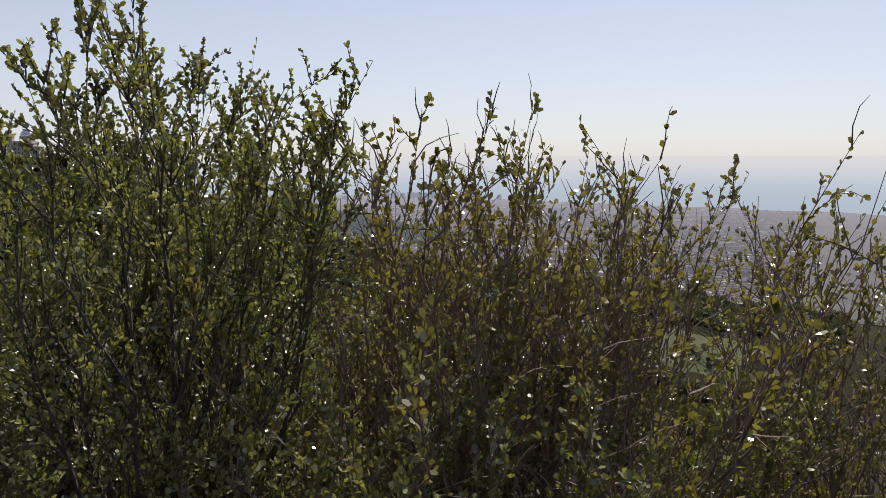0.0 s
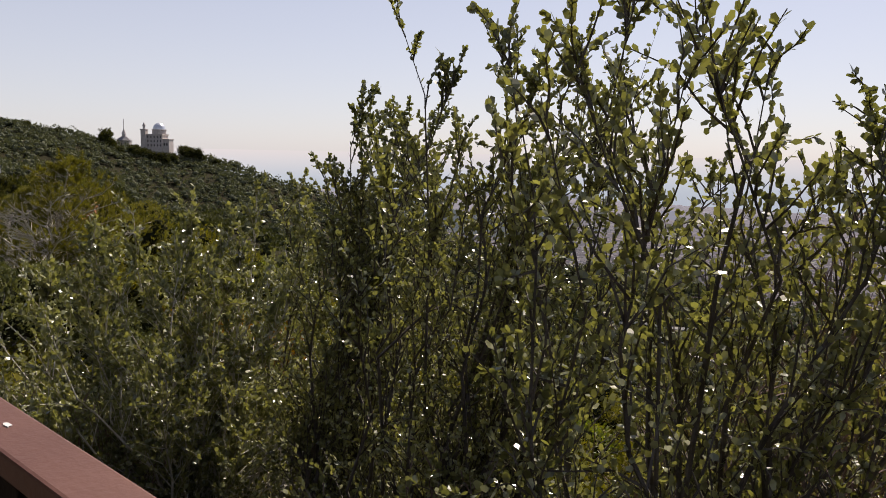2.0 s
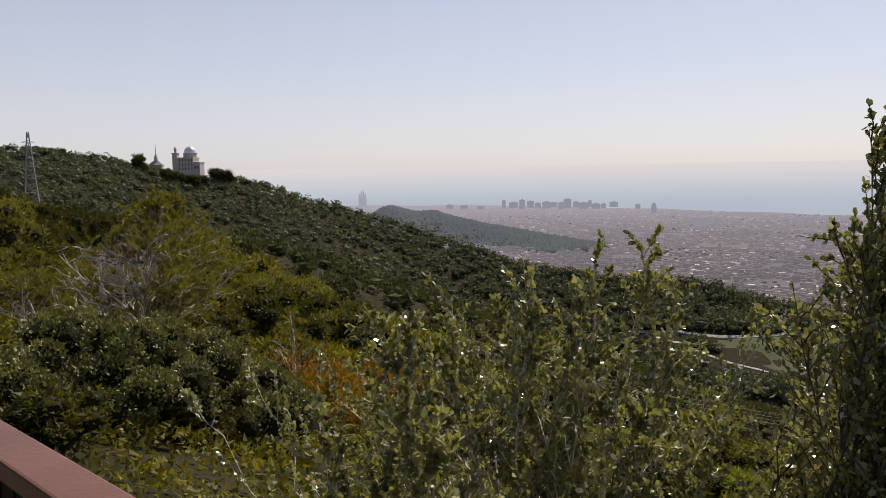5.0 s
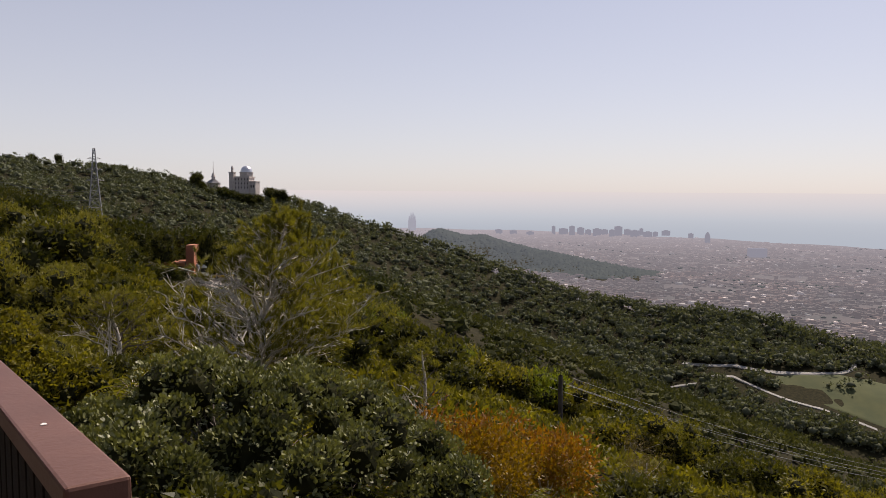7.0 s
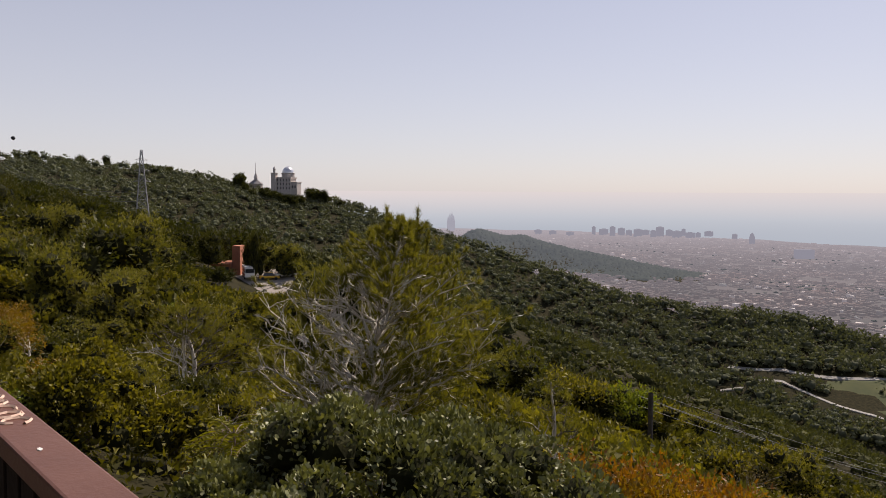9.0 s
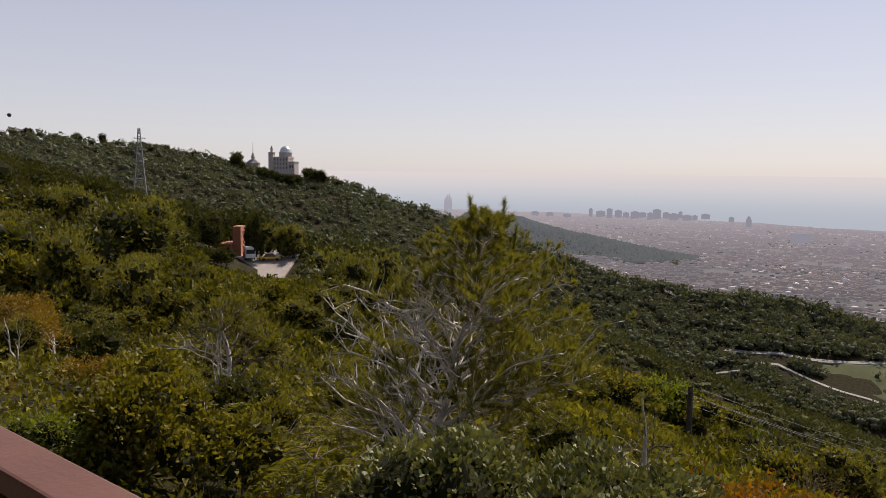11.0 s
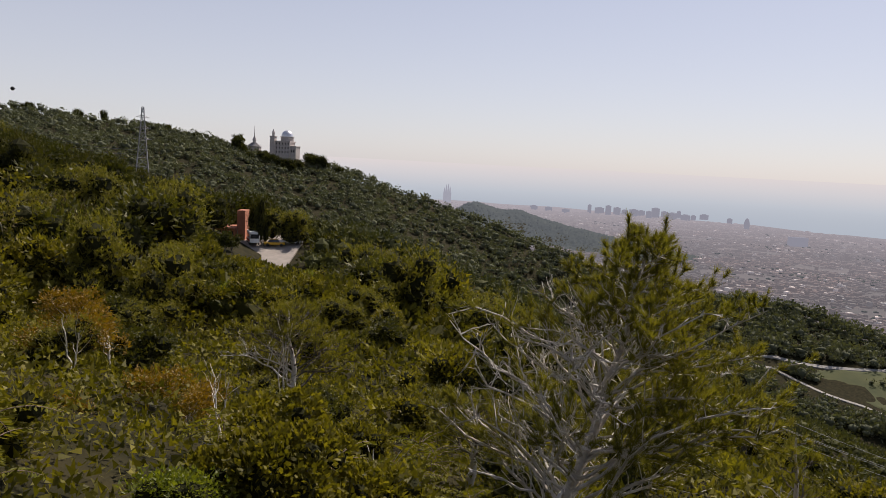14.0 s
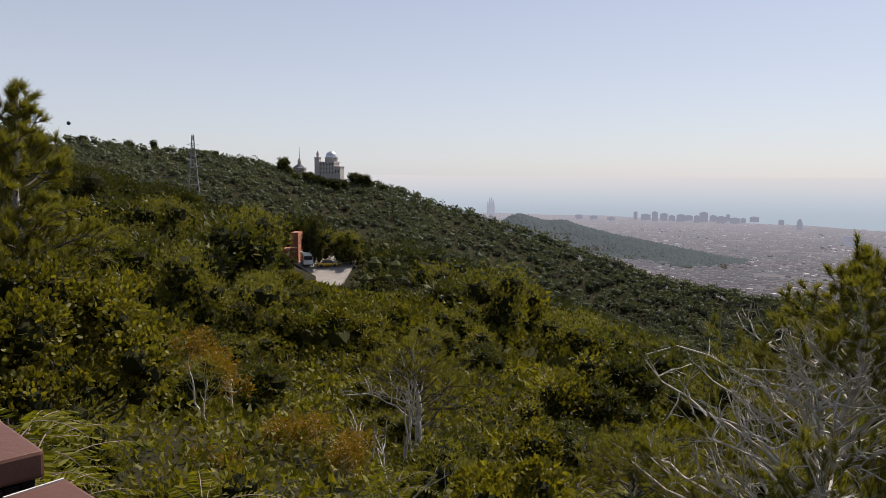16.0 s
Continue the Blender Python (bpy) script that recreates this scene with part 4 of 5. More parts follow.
tagged(part("backdrop_hills", polar(np.linspace(-3, 22, 300), np.linspace(1700, 2620, 150), hill_height), M_HAZEWOOD, smooth=True), "low wooded hills in the plain, bluish haze put into their colour", "hills", kind="structure")
n = 900
k = rng.uniform(size=n) < 0.4
t = rng.uniform(-0.1, 1.1, n)
x = np.where(k, rng.normal(size=n) * 90 + 140, 266 + 304 * t + rng.normal(size=n) * 40)
y = np.where(k, 2300 - np.abs(rng.normal(size=n)) * 130, 2335 - 470 * t - np.abs(rng.normal(size=n)) * 60)
zg = ground(x, y)
ok = zg > PLAIN + 12
pa, pd = rng.uniform(4, 38, 120), 1150 + 2300 * rng.uniform(0, 1, 120) ** 1.3  # green patches among the houses
pa[:14], pd[:14] = rng.uniform(25.5, 31.5, 14), rng.uniform(1800, 1900, 14)  # a wooded park
k = np.r_[rng.integers(0, 120, 1100), rng.integers(0, 14, 200)]
gd, ga = pd[k] + rng.normal(size=1300) * 24, pa[k] + rng.normal(size=1300) * 1.5 * (1400 / pd[k])
x, y = np.r_[x[ok], gd * np.sin(np.radians(ga))], np.r_[y[ok], gd * np.cos(np.radians(ga))]
zg = np.maximum(ground(x, y), PLAIN + 2)
ok = np.full(len(x), True)
x, y, zg = x[ok], y[ok], zg[ok]
r = rng.uniform(3, 6, len(x))
tagged(part("hazy_woods", crowns(x, y, zg + r * 0.15, r, rng.uniform(0.22, 0.4, len(x)), 4, 1.0, 0.2, 0.3), M_HAZEWOOD), "blue-green wooded hills in the plain, haze put into their colour", "woods", kind="stuff")


# ---- leafy shrubs and trees for the middle distance ----
TUFT_V, TUFT_F = ico(1)


def lobes(count, flat, spread):
    c = rng.normal(size=(count, 3)) * spread
    c[:, 2] = 0.62 + rng.uniform(-0.28, 0.25, count) * flat
    return c, rng.uniform(0.16, 0.34, count)


def leafy(name, label, category, group, nl, n, length, width, mat, flat=1.0, spread=0.24, needle=False, bark=None, solid=0.66):
    """A plant one metre high: crooked stems and a ragged crown of single leaves."""
    ob = thing(name, (0, 0, -50), label, category, group)
    c, r = lobes(nl, flat, spread)
    stem = Buf()
    tube(stem, wander((0, 0, -0.12), (0.02, 0.02, 0.6), 6, 0.1), 0.022, 0.012, 6)
    for p in c:
        tube(stem, wander((0, 0, rng.uniform(0.02, 0.3)), p, 5, 0.12), 0.012, 0.004, 3)
    part("stem", stem, bark or M_BARK, ob)
    # added dark lumps fill the crown and paint its inner shade
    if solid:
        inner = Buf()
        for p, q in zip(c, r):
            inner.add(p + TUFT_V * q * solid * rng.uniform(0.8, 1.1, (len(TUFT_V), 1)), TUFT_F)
        tagged(part("inner_mass", inner, M_SHADE_CORE, ob), kind="stuff")
    pick = rng.choice(nl, n, p=r ** 2 / (r ** 2).sum())
    out = unit(rng.normal(size=(n, 3)) + [0, 0, 0.25])
    shell = rng.uniform(0.35, 1.08, (n, 1)) ** 0.6
    at = c[pick] + out * r[pick][:, None] * shell * (1 + 0.25 * np.sin(out[:, :1] * 9 + pick[:, None]))
    at[:, 2] = np.maximum(at[:, 2], 0.03)
    b = Buf()
    ways = out + rng.normal(size=(n, 3)) * 0.6 + [0, 0, 0.5]
    if needle:
        needles(b, at, out * 0.5 + [0, 0, 0.9] + rng.normal(size=(n, 3)) * 0.35, 5, length, width)
    else:
        slips(b, at, ways, length * rng.uniform(0.7, 1.3, n), width * rng.uniform(0.8, 1.2, n))
    part("crown", b, mat, ob)
    return ob


def place(proto, x, y, size, rz, z=None, stretch=1.0):
    z = g(x, y) if z is None else z
    m = pose(x, y, z, 0, 0, rz) @ Matrix.Diagonal((size, size, size * stretch, 1))
    return copy_thing(proto, m)


slope_a = [leafy("shrub", "olive-green leafy shrub on the overgrown slope", "shrub", "slope shrubs", 13, 2100, 0.085, 0.05, M_SHRUB) for _ in range(2)]
slope_b = [leafy("shrub", "dark green leafy shrub on the overgrown slope", "shrub", "dark slope shrubs", 13, 2100, 0.085, 0.05, M_SHRUB_DARK) for _ in range(2)]
slope_c = [leafy("shrub", "fresh light green shrub on the slope", "shrub", "fresh green shrubs", 9, 3000, 0.06, 0.036, M_LIME),
           leafy("shrub", "dry brown thinning shrub on the slope", "shrub", "dry shrubs", 9, 1300, 0.045, 0.02, M_DRY, bark=M_DEAD, solid=0)]
mid_pine = [leafy("pine", "olive-green pine on the hillside", "tree", "hillside pines", 14, 1500, 0.075, 0.016, M_NEEDLE, 1.2, 0.2, True) for _ in range(3)]
dark_pine = [leafy("pine", "dark green pine on the hillside", "tree", "dark hillside pines", 14, 1500, 0.075, 0.017, M_PINE_DARK, 1.2, 0.2, True) for _ in range(2)]
mid_oak = [leafy("tree", "rounded dark green tree on the hillside", "tree", "hillside trees", 12, 1500, 0.10, 0.066, M_MIDWOOD, 0.9, 0.22) for _ in range(3)]

def lot_sight(x, y):
    """How high a plant may stand without hiding the parking area from the path."""
    most = 1e9
    for ex, ey, ez in ((0.7, -0.9, -0.1), (-1.8, 1.8, 0.1), (-4.6, 3.5, 0.35)):
        d = math.hypot(x - ex, y - ey)
        turn = math.degrees(math.atan2(x - ex, y - ey) - math.atan2(LOT[0] - ex, LOT[1] - ey))
        if abs(turn + 0.3) < 2.6 + 40 / d and 9 < d < 147:
            most = min(most, ez - 0.121 * d)
    return most


def hides_lot(x, y, size):
    """Whether a plant of that height would stand before the parking area."""
    return g(x, y) + size > lot_sight(x, y)


def brow(az):
    """How high the trees of the near hillside stand, as a slope, towards a bearing."""
    return math.tan(radians(float(np.interp(az, [-36, -28.4, -25.1, -21.3, -18.1, -14.2, -12.3, -8.6, -5.3, -1.9, 4.5, 10.8, 19, 26.5, 40],
                                            [2.8, 0.6, -0.3, -1.5, -2.8, -3.5, -3.9, -4.9, -6.4, -8.1, -10.6, -12.4, -13.9, -16.5, -21]))))


# hillside beyond thirty metres
random.seed(5)
count = 0
while count < 420:
    az, d = random.uniform(-36, 36), 30 * (8.0 ** random.random())
    x, y = at_bearing(az, d)
    sg, ug = 0.6 * x + 0.8 * (y - 0.66), -0.8 * x + 0.6 * (y - 0.66)
    if sg > 48 + 0.5 * min(max(ug, -20), 114) or abs(x - LOT[0]) < 14 and abs(y - LOT[1]) < 18 or (abs(az + 13.7) < 4.2 and 100 < d < 160) or (12 < az < 16 and d < 40) or (abs(az + 13.5) < 4.5 and 60 < d < 150 and random.random() < 0.6):
        continue
    kind = random.random() if az < 4 else random.uniform(0.3, 0.95)
    far_band = d > 95
    proto = random.choice((mid_oak if kind < 0.5 else dark_pine if kind < 0.85 else mid_pine) if far_band or (d > 50 and az < -4) else mid_pine if kind < 0.35 else slope_a if kind < 0.6 else slope_b if kind < 0.85 else slope_c)
    most = min(d * brow(az), lot_sight(x, y)) - g(x, y)
    if most < 0.8:
        continue
    place(proto, x, y, min(most, random.uniform(1.0, 1.7) if abs(az + 13.7) < 5 and d < 150 else random.uniform(1.7, 3.3) * min(2.1, 0.8 + d / 130) * (0.5 if az > 6 else 0.75 if az > 0 else 1)), random.uniform(0, 360), stretch=random.uniform(0.75, 1.05))
    count += 1
for az in np.arange(-33.0, -4.0, 0.75):  # the trees along the brow
    if -15.6 < az < -12.0:
        continue
    d = random.uniform(172, 205)
    x, y = at_bearing(az, d)
    top = d * brow(az) * random.uniform(0.94, 1.0) if brow(az) < 0 else d * brow(az)
    if top - g(x, y) > 2:
        place(random.choice(mid_oak + dark_pine), x, y, max(top - g(x, y), 3.0), random.uniform(0, 360), stretch=1.0)
# round trees about the parking area
for az, d, top, pick in ((-16.9, 158, -2.9, dark_pine[0]), (-17.9, 163, -2.75, mid_oak[1]), (-16.0, 178, -2.9, mid_oak[2]), (-14.9, 182, -2.7, mid_oak[0]), (-11.7, 166, -3.85, mid_pine[1]), (-10.9, 164, -4.2, mid_pine[2]),
                               (-12.4, 176, -3.7, mid_oak[1]), (-13.2, 180, -3.3, dark_pine[1]), (-14.0, 181, -3.0, mid_oak[1]), (-9.8, 168, -4.8, mid_oak[0]), (-18.8, 160, -3.2, mid_pine[0])):
    x, y = at_bearing(az, d)
    place(pick, x, y, d * math.tan(radians(top)) - g(x, y), az * 50)
for az in (-18.2, -17.6, -17.1, -16.6, -16.1, -15.7):  # shrubs before the bank of the parking area
    d = 141 + 3 * math.sin(az * 9)
    x, y = at_bearing(az, d)
    place(random.choice(slope_b + mid_oak), x, y, max(2.0, d * math.tan(radians(-5.4)) - g(x, y)), az * 77)
for az, d, top in ((-13.55, 163.5, -2.9), (-13.95, 166, -3.3)):  # slim dark cypresses
    x, y = at_bearing(az, d)
    z = g(x, y) - 0.3
    m = pose(x, y, z, 0, 0, az * 40) @ Matrix.Diagonal((3.2, 3.2, d * math.tan(radians(top)) - z, 1))
    copy_thing(dark_pine[0], m)

# low scrub between the trees
n = 4000
az, d = rng.uniform(-36, 40, n), 30 * 8.0 ** rng.uniform(0, 1, n)
x, y = d * np.sin(np.radians(az)), d * np.cos(np.radians(az))
sg, ug = 0.6 * x + 0.8 * (y - 0.66), -0.8 * x + 0.6 * (y - 0.66)
ok = (sg < 130 + 0.5 * np.clip(ug, -20, 114)) & ~((np.abs(x - LOT[0]) < 10) & (np.abs(y - LOT[1]) < 14)) & (np.hypot(x - 7.6, y - 27.15) > 1.5)
x, y, d, az = x[ok], y[ok], d[ok], az[ok]
r = rng.uniform(0.5, 1.15, len(x)) * (0.7 + d / 80)
lift = np.minimum(d * np.array([brow(q) for q in az]), [lot_sight(p, q) for p, q in zip(x, y)]) - ground(x, y)
ok = lift > 0.3
x, y, r = x[ok], y[ok], np.minimum(r, lift / 1.2)[ok]
tagged(part("scrub", crowns(x, y, ground(x, y) + r * 0.25, r, rng.uniform(0.6, 1.0, len(x)), 44, 0.5, 0.16, 0.34), M_SCRUB), "patchy olive and dark green scrub on the hillside", "scrub", kind="stuff")

# trees on the skyline beside the hilltop building
for az, dd, size, tall in ((-14.75, 915, 18, 1.0), (-14.2, 905, 11, 1.0), (-9.7, 905, 15, 0.85), (-9.0, 900, 16, 0.8), (-8.4, 900, 13, 0.8), (-7.3, 896, 9, 0.8), (-10.3, 890, 13, 0.8), (-12.9, 893, 13, 0.8),
                           (-12.2, 880, 14, 0.8), (-11.6, 878, 13, 0.8), (-11.0, 880, 14, 0.8), (-13.8, 885, 9, 0.8), (-25, 940, 10, 1.3), (-23.4, 935, 9, 1.4), (-19.5, 930, 9, 1.0), (-28, 945, 10, 0.9), (-17.6, 925, 9, 0.9)):
    x, y = at_bearing(az, dd)
    place(random.choice(mid_oak), x, y, size, random.uniform(0, 360), z=g(x, y) + (1.2 if az > -16 else -2.5), stretch=tall)

# near slope
def near_line(x, y, ex, ey):
    """Whether a plant would hide the wooden pole from the path."""
    dx, dy = 7.6 - ex, 27.15 - ey
    t = ((x - ex) * dx + (y - ey) * dy) / (dx * dx + dy * dy)
    return 0.15 < t < 1.02 and abs((x - ex) * dy - (y - ey) * dx) / math.hypot(dx, dy) < 1.3


count = 0
while count < 180:
    s, u = 2.2 + 30 * random.random() ** 1.2, random.uniform(-13, 30)
    x, y = -0.02 + 0.6 * s - 0.8 * u, 0.66 + 0.8 * s + 0.6 * u
    if float(rail_frame(x, y)[0]) < 1.9 or near_line(x, y, 0, 0) or near_line(x, y, -4.3, 3.3) or math.hypot(x + 1.1, y - 11.4) < 1.8 or hides_lot(x, y, 1.6) or math.hypot(x + 0.6, y - 6.6) < 2.2:
        continue
    kind = random.random()
    proto = random.choice(slope_a if kind < 0.42 else slope_b if kind < 0.7 else mid_pine if kind < 0.86 else slope_c)
    place(proto, x, y, random.uniform(0.75, 1.35) * (0.75 + s / 35), random.uniform(0, 360), stretch=random.uniform(0.7, 1.0))
    count += 1


# ---- shrubs beside the path ----
def stem_shrub(label, base, tips, spread, stems, twigs, per, leaf, mat, bark, bare=0.0, category="shrub", low=0.25, reach=(0.35, 0.84), crowd=2):
    """Many crooked stems from one root, twigs along them and leaves along the twigs. tips: the tallest shoots, as places."""
    base = np.array(base)
    ob = thing("evergreen_shrub", tuple(base), label, category, "path-side shrubs")
    wood, leaf_buf = Buf(), Buf()
    ends = [np.array(t) - base for t in tips]
    top = max(e[2] for e in ends)
    for e in list(ends):  # each tall shoot stands in a close cluster
        for _ in range(crowd):
            ends.append(e + np.r_[rng.normal(size=2) * 0.2, -rng.uniform(0.05, 0.45)])
    leads = len(ends)
    mean = np.mean(ends, 0)
    for _ in range(max(0, stems - len(ends))):
        e = ends[rng.integers(len(ends))] if rng.uniform() < 0.5 else mean
        p = np.array([e[0], e[1], 0]) + np.r_[rng.normal(size=2) * spread, 0]
        p[2] = top * rng.uniform(*reach)
        if float(rail_frame(base[0] + p[0], base[1] + p[1])[0]) > 1.0:  # clear of the rail
            ends.append(p)
    for n_, e in enumerate(ends):
        lead = n_ < leads
        line = wander(rng.normal(size=3) * [0.12, 0.12, 0.02], e, 10, 0.075, 0.04)
        part("stem", tube(Buf(), line, 0.016 if lead else 0.012, 0.0012, 5), bark, ob)
        s = np.sort(rng.uniform(low, 1.0, twigs))
        if lead:
            s = np.r_[s, rng.uniform(0.6, 1.0, twigs // 3)]
        p, w = along_line(line, s)
        for q, way, sv in zip(p, w, s):
            ln = (0.16 + 0.5 * (1 - sv)) * rng.uniform(0.6, 1.3) * min(1.0, 0.25 + top / 2.6)
            d = unit(way * 0.6 + rng.normal(size=3) * 0.6 + [0, 0, 0.75])
            tw = wander(q, q + d * ln, 4, 0.10, 0.05)
            tube(wood, tw, 0.0042, 0.0014, 3)
            if rng.uniform() < bare:
                continue
            ls = rng.uniform(0.15, 1.0, per)
            lp, lw = along_line(tw, ls)
            oval_leaves(leaf_buf, lp, lw * 0.75 + rng.normal(size=(per, 3)) * 0.55 + [0, 0, 0.2], leaf * rng.uniform(0.6, 1.2, per), leaf * 0.6 * rng.uniform(0.8, 1.2, per))
        if lead or rng.uniform() > bare:
            ls = np.linspace(0.55, 1.0, 44)
            lp, lw = along_line(line, ls)
            oval_leaves(leaf_buf, lp, lw * 0.6 + rng.normal(size=(44, 3)) * 0.6, leaf * rng.uniform(0.7, 1.15, 44), leaf * 0.5)
    tagged(part("twigwork", wood, bark, ob), kind="stuff")
    part("foliage", leaf_buf, mat, ob)
    return ob


EV = "evergreen shrub with small glossy oval leaves and upright shoots"
stem_shrub(EV, (6.0, -4.7, g(6.0, -4.7)), [(5.7, -5.15, 0.2), (5.87, -4.95, 0.33), (6.1, -4.9, 0.1), (6.35, -4.95, -0.05), (6.75, -5.1, 0.14), (6.55, -4.85, -0.02), (5.76, -4.85, 0.4)],
           0.45, 36, 26, 20, 0.030, M_OVAL, M_BARK, low=0.12)
stem_shrub("half-bare evergreen shrub with reddish-brown upright twigs", (7.45, -4.55, g(7.45, -4.55)), [(7.54, -4.84, -0.01), (7.2, -4.7, -0.2), (7.9, -4.7, -0.2), (8.05, -4.96, -0.22), (8.4, -4.7, -0.3), (7.0, -4.9, -0.05), (6.85, -5.0, -0.12), (7.3, -5.0, -0.02), (7.7, -5.0, -0.08)],
           0.62, 110, 20, 9, 0.040, M_TWIGLEAF, M_TWIG, bare=0.55, low=0.3, reach=(0.6, 0.98))
stem_shrub(EV, (5.4, -3.2, g(5.4, -3.2)), [(5.32, -3.22, 0.43), (5.55, -3.3, 0.15), (5.76, -3.58, 0.23), (5.9, -3.4, 0.0), (6.1, -3.5, 0.3), (6.4, -3.55, 0.42), (6.5, -3.2, 0.1), (6.8, -3.5, 0.25), (6.2, -3.3, 0.2)],
           0.6, 46, 26, 22, 0.032, M_OVAL, M_BARK, low=0.12)
stem_shrub(EV, (5.0, -2.05, g(5.0, -2.05)), [(5.2, -2.05, 0.17), (5.35, -2.2, 0.04), (5.5, -2.1, 0.07), (5.25, -2.0, 0.12), (5.7, -1.9, 0.02), (5.85, -2.0, -0.05)],
           0.4, 36, 27, 23, 0.034, M_OVAL, M_BARK, low=0.12)
stem_shrub("low spreading evergreen shrub with pale crooked branches", (4.15, -1.35, g(4.15, -1.35)), [(4.08, -1.06, -0.42), (4.5, -0.9, -0.48), (3.7, -1.2, -0.6), (4.8, -0.8, -0.45), (3.3, -0.7, -0.8), (4.1, -1.25, -0.7), (3.5, -1.4, -0.75)],
           0.8, 84, 24, 24, 0.042, M_OVAL, M_DEAD, low=0.12)
stem_shrub("low evergreen shrub with small glossy leaves", (6.2, -2.0, g(6.2, -2.0)), [(6.0, -1.6, -0.7), (6.5, -1.9, -0.6), (5.6, -1.2, -0.8)], 0.6, 30, 18, 12, 0.038, M_OVAL, M_BARK)
stem_shrub("low evergreen shrub with small glossy leaves", (7.3, -3.4, g(7.3, -3.4)), [(7.0, -3.2, -0.75), (7.7, -3.3, -0.85), (6.6, -2.9, -0.9)], 0.6, 28, 18, 12, 0.038, M_OVAL, M_TWIG)
stem_shrub("low evergreen shrub with small glossy leaves", (4.6, 0.4, g(4.6, 0.4)), [(4.9, 0.6, -1.3), (4.2, 0.5, -1.4), (5.5, 0.2, -1.2)], 0.6, 26, 16, 12, 0.036, M_OVAL, M_BARK)

for x, y, z in ((7.4, -5.7, -1.05), (6.85, -5.4, -1.0), (6.3, -5.55, -1.15), (8.3, -5.3, -1.2), (5.3, -3.9, -1.4), (3.5, -1.8, -1.7), (2.7, -0.5, -1.9)):
    stem_shrub("low leafy evergreen shrub beside the handrail", (x, y + 0.2, g(x, y + 0.2)), [(x, y, z), (x + 0.3, y + 0.25, z - 0.1), (x - 0.3, y + 0.2, z - 0.15)], 0.34, 20, 16, 13, 0.036, M_OVAL, M_TWIG, low=0.1)

for x, y, z in ((8.75, -4.5, -0.42), (6.95, -4.0, -0.3), (8.1, -3.7, -0.6), (9.3, -5.0, -0.65)):
    stem_shrub("half-bare shrub with many thin reddish-brown twigs", (x, y, g(x, y)), [(x, y - 0.1, z), (x + 0.3, y, z - 0.1), (x - 0.35, y + 0.1, z - 0.15), (x + 0.6, y, z - 0.2)], 0.55, 56, 18, 9, 0.038, M_TWIGLEAF, M_TWIG, bare=0.45, low=0.2, reach=(0.5, 0.98))

# weeds and seedlings over all the open ground
n = 150000
s_, u_ = 0.7 + 34 * rng.uniform(0, 1, n) ** 1.25, rng.uniform(-15, 34, n)
x, y = -0.02 + 0.6 * s_ - 0.8 * u_, 0.66 + 0.8 * s_ + 0.6 * u_
keep = rail_frame(x, y)[0] > 0.45
x, y, s_ = x[keep], y[keep], s_[keep]
lump = 0.28 + 0.2 * waves(x, y, 0.55, 2.0) + 0.12 * waves(x, y, 1.7, 0.6)
z = ground(x, y) + lump.clip(0.03) * rng.uniform(0.1, 1.0, len(x))
size = (0.065 + s_ * 0.008) * rng.uniform(0.7, 1.4, len(x))
weeds = slips(Buf(), np.stack([x, y, z], -1), rng.normal(size=(len(x), 3)) * 0.7 + [0, 0, 0.5], size, size * 0.6)
tagged(part("undergrowth", weeds, M_WEED), "thick olive-green weeds covering the slope", "undergrowth", kind="stuff")


# ---- dense glossy bush ----
def dense_bush(at, radius, height, n, label, mat, lumps=62, leaf=0.062, core=0.74):
    ob = thing("dense_bush", at, label, "bush")
    wood = Buf()
    c, r = [], []
    for _ in range(lumps):
        a, q = rng.uniform(0, 6.283), math.sqrt(rng.uniform(0, 1))
        c.append((math.cos(a) * q * radius, math.sin(a) * q * radius, height * ((0.3 + 0.52 * math.sqrt(max(0, 1 - q * q))) * (1 if rng.uniform() < 0.7 else rng.uniform(0.35, 0.8))) + rng.normal() * 0.09))
        r.append(rng.uniform(0.2, 0.38))
    c, r = np.array(c), np.array(r)
    # a dark lump in each lobe stands for shade between the leaves
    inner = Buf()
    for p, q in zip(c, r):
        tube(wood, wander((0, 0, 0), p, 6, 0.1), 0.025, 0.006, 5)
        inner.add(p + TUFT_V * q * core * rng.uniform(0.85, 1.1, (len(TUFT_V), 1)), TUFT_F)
    tagged(part("inner_mass", inner, M_SHADE_CORE, ob), kind="stuff")
    pick = rng.integers(0, len(c), n)
    out = unit(rng.normal(size=(n, 3)) + [0, 0, 0.95])
    lp = c[pick] + out * r[pick][:, None] * rng.uniform(0.82, 1.06, (n, 1))
    b = oval_leaves(Buf(), lp, out * 0.8 + rng.normal(size=(n, 3)) * 0.6 + [0, 0, 0.5], leaf * rng.uniform(0.7, 1.3, n), leaf * 0.6 * rng.uniform(0.8, 1.2, n))
    part("branchwork", wood, M_BARK, ob)
    part("foliage", b, mat, ob)
    return ob


dense_bush((-0.55, 6.7, g(-0.55, 6.7)), 1.9, 1.65, 24000, "dense dark green bush with glossy leaves", M_DENSE)
dense_bush((1.2, 8.2, g(1.2, 8.2)), 1.3, 1.3, 11000, "dense dark green bush with glossy leaves", M_DENSE, 40)
dense_bush((-4.3, 9.0, g(-4.3, 9.0)), 0.75, 1.1, 9000, "rounded yellow-green bush with thin pale stems", M_SHRUB, 26, 0.06, 0.5)
dense_bush((-8.9, 10.7, g(-8.9, 10.7)), 1.2, 1.9, 16000, "tall evergreen bush with broad olive-green leaves", M_SHRUB, 70, 0.065, 0.5)


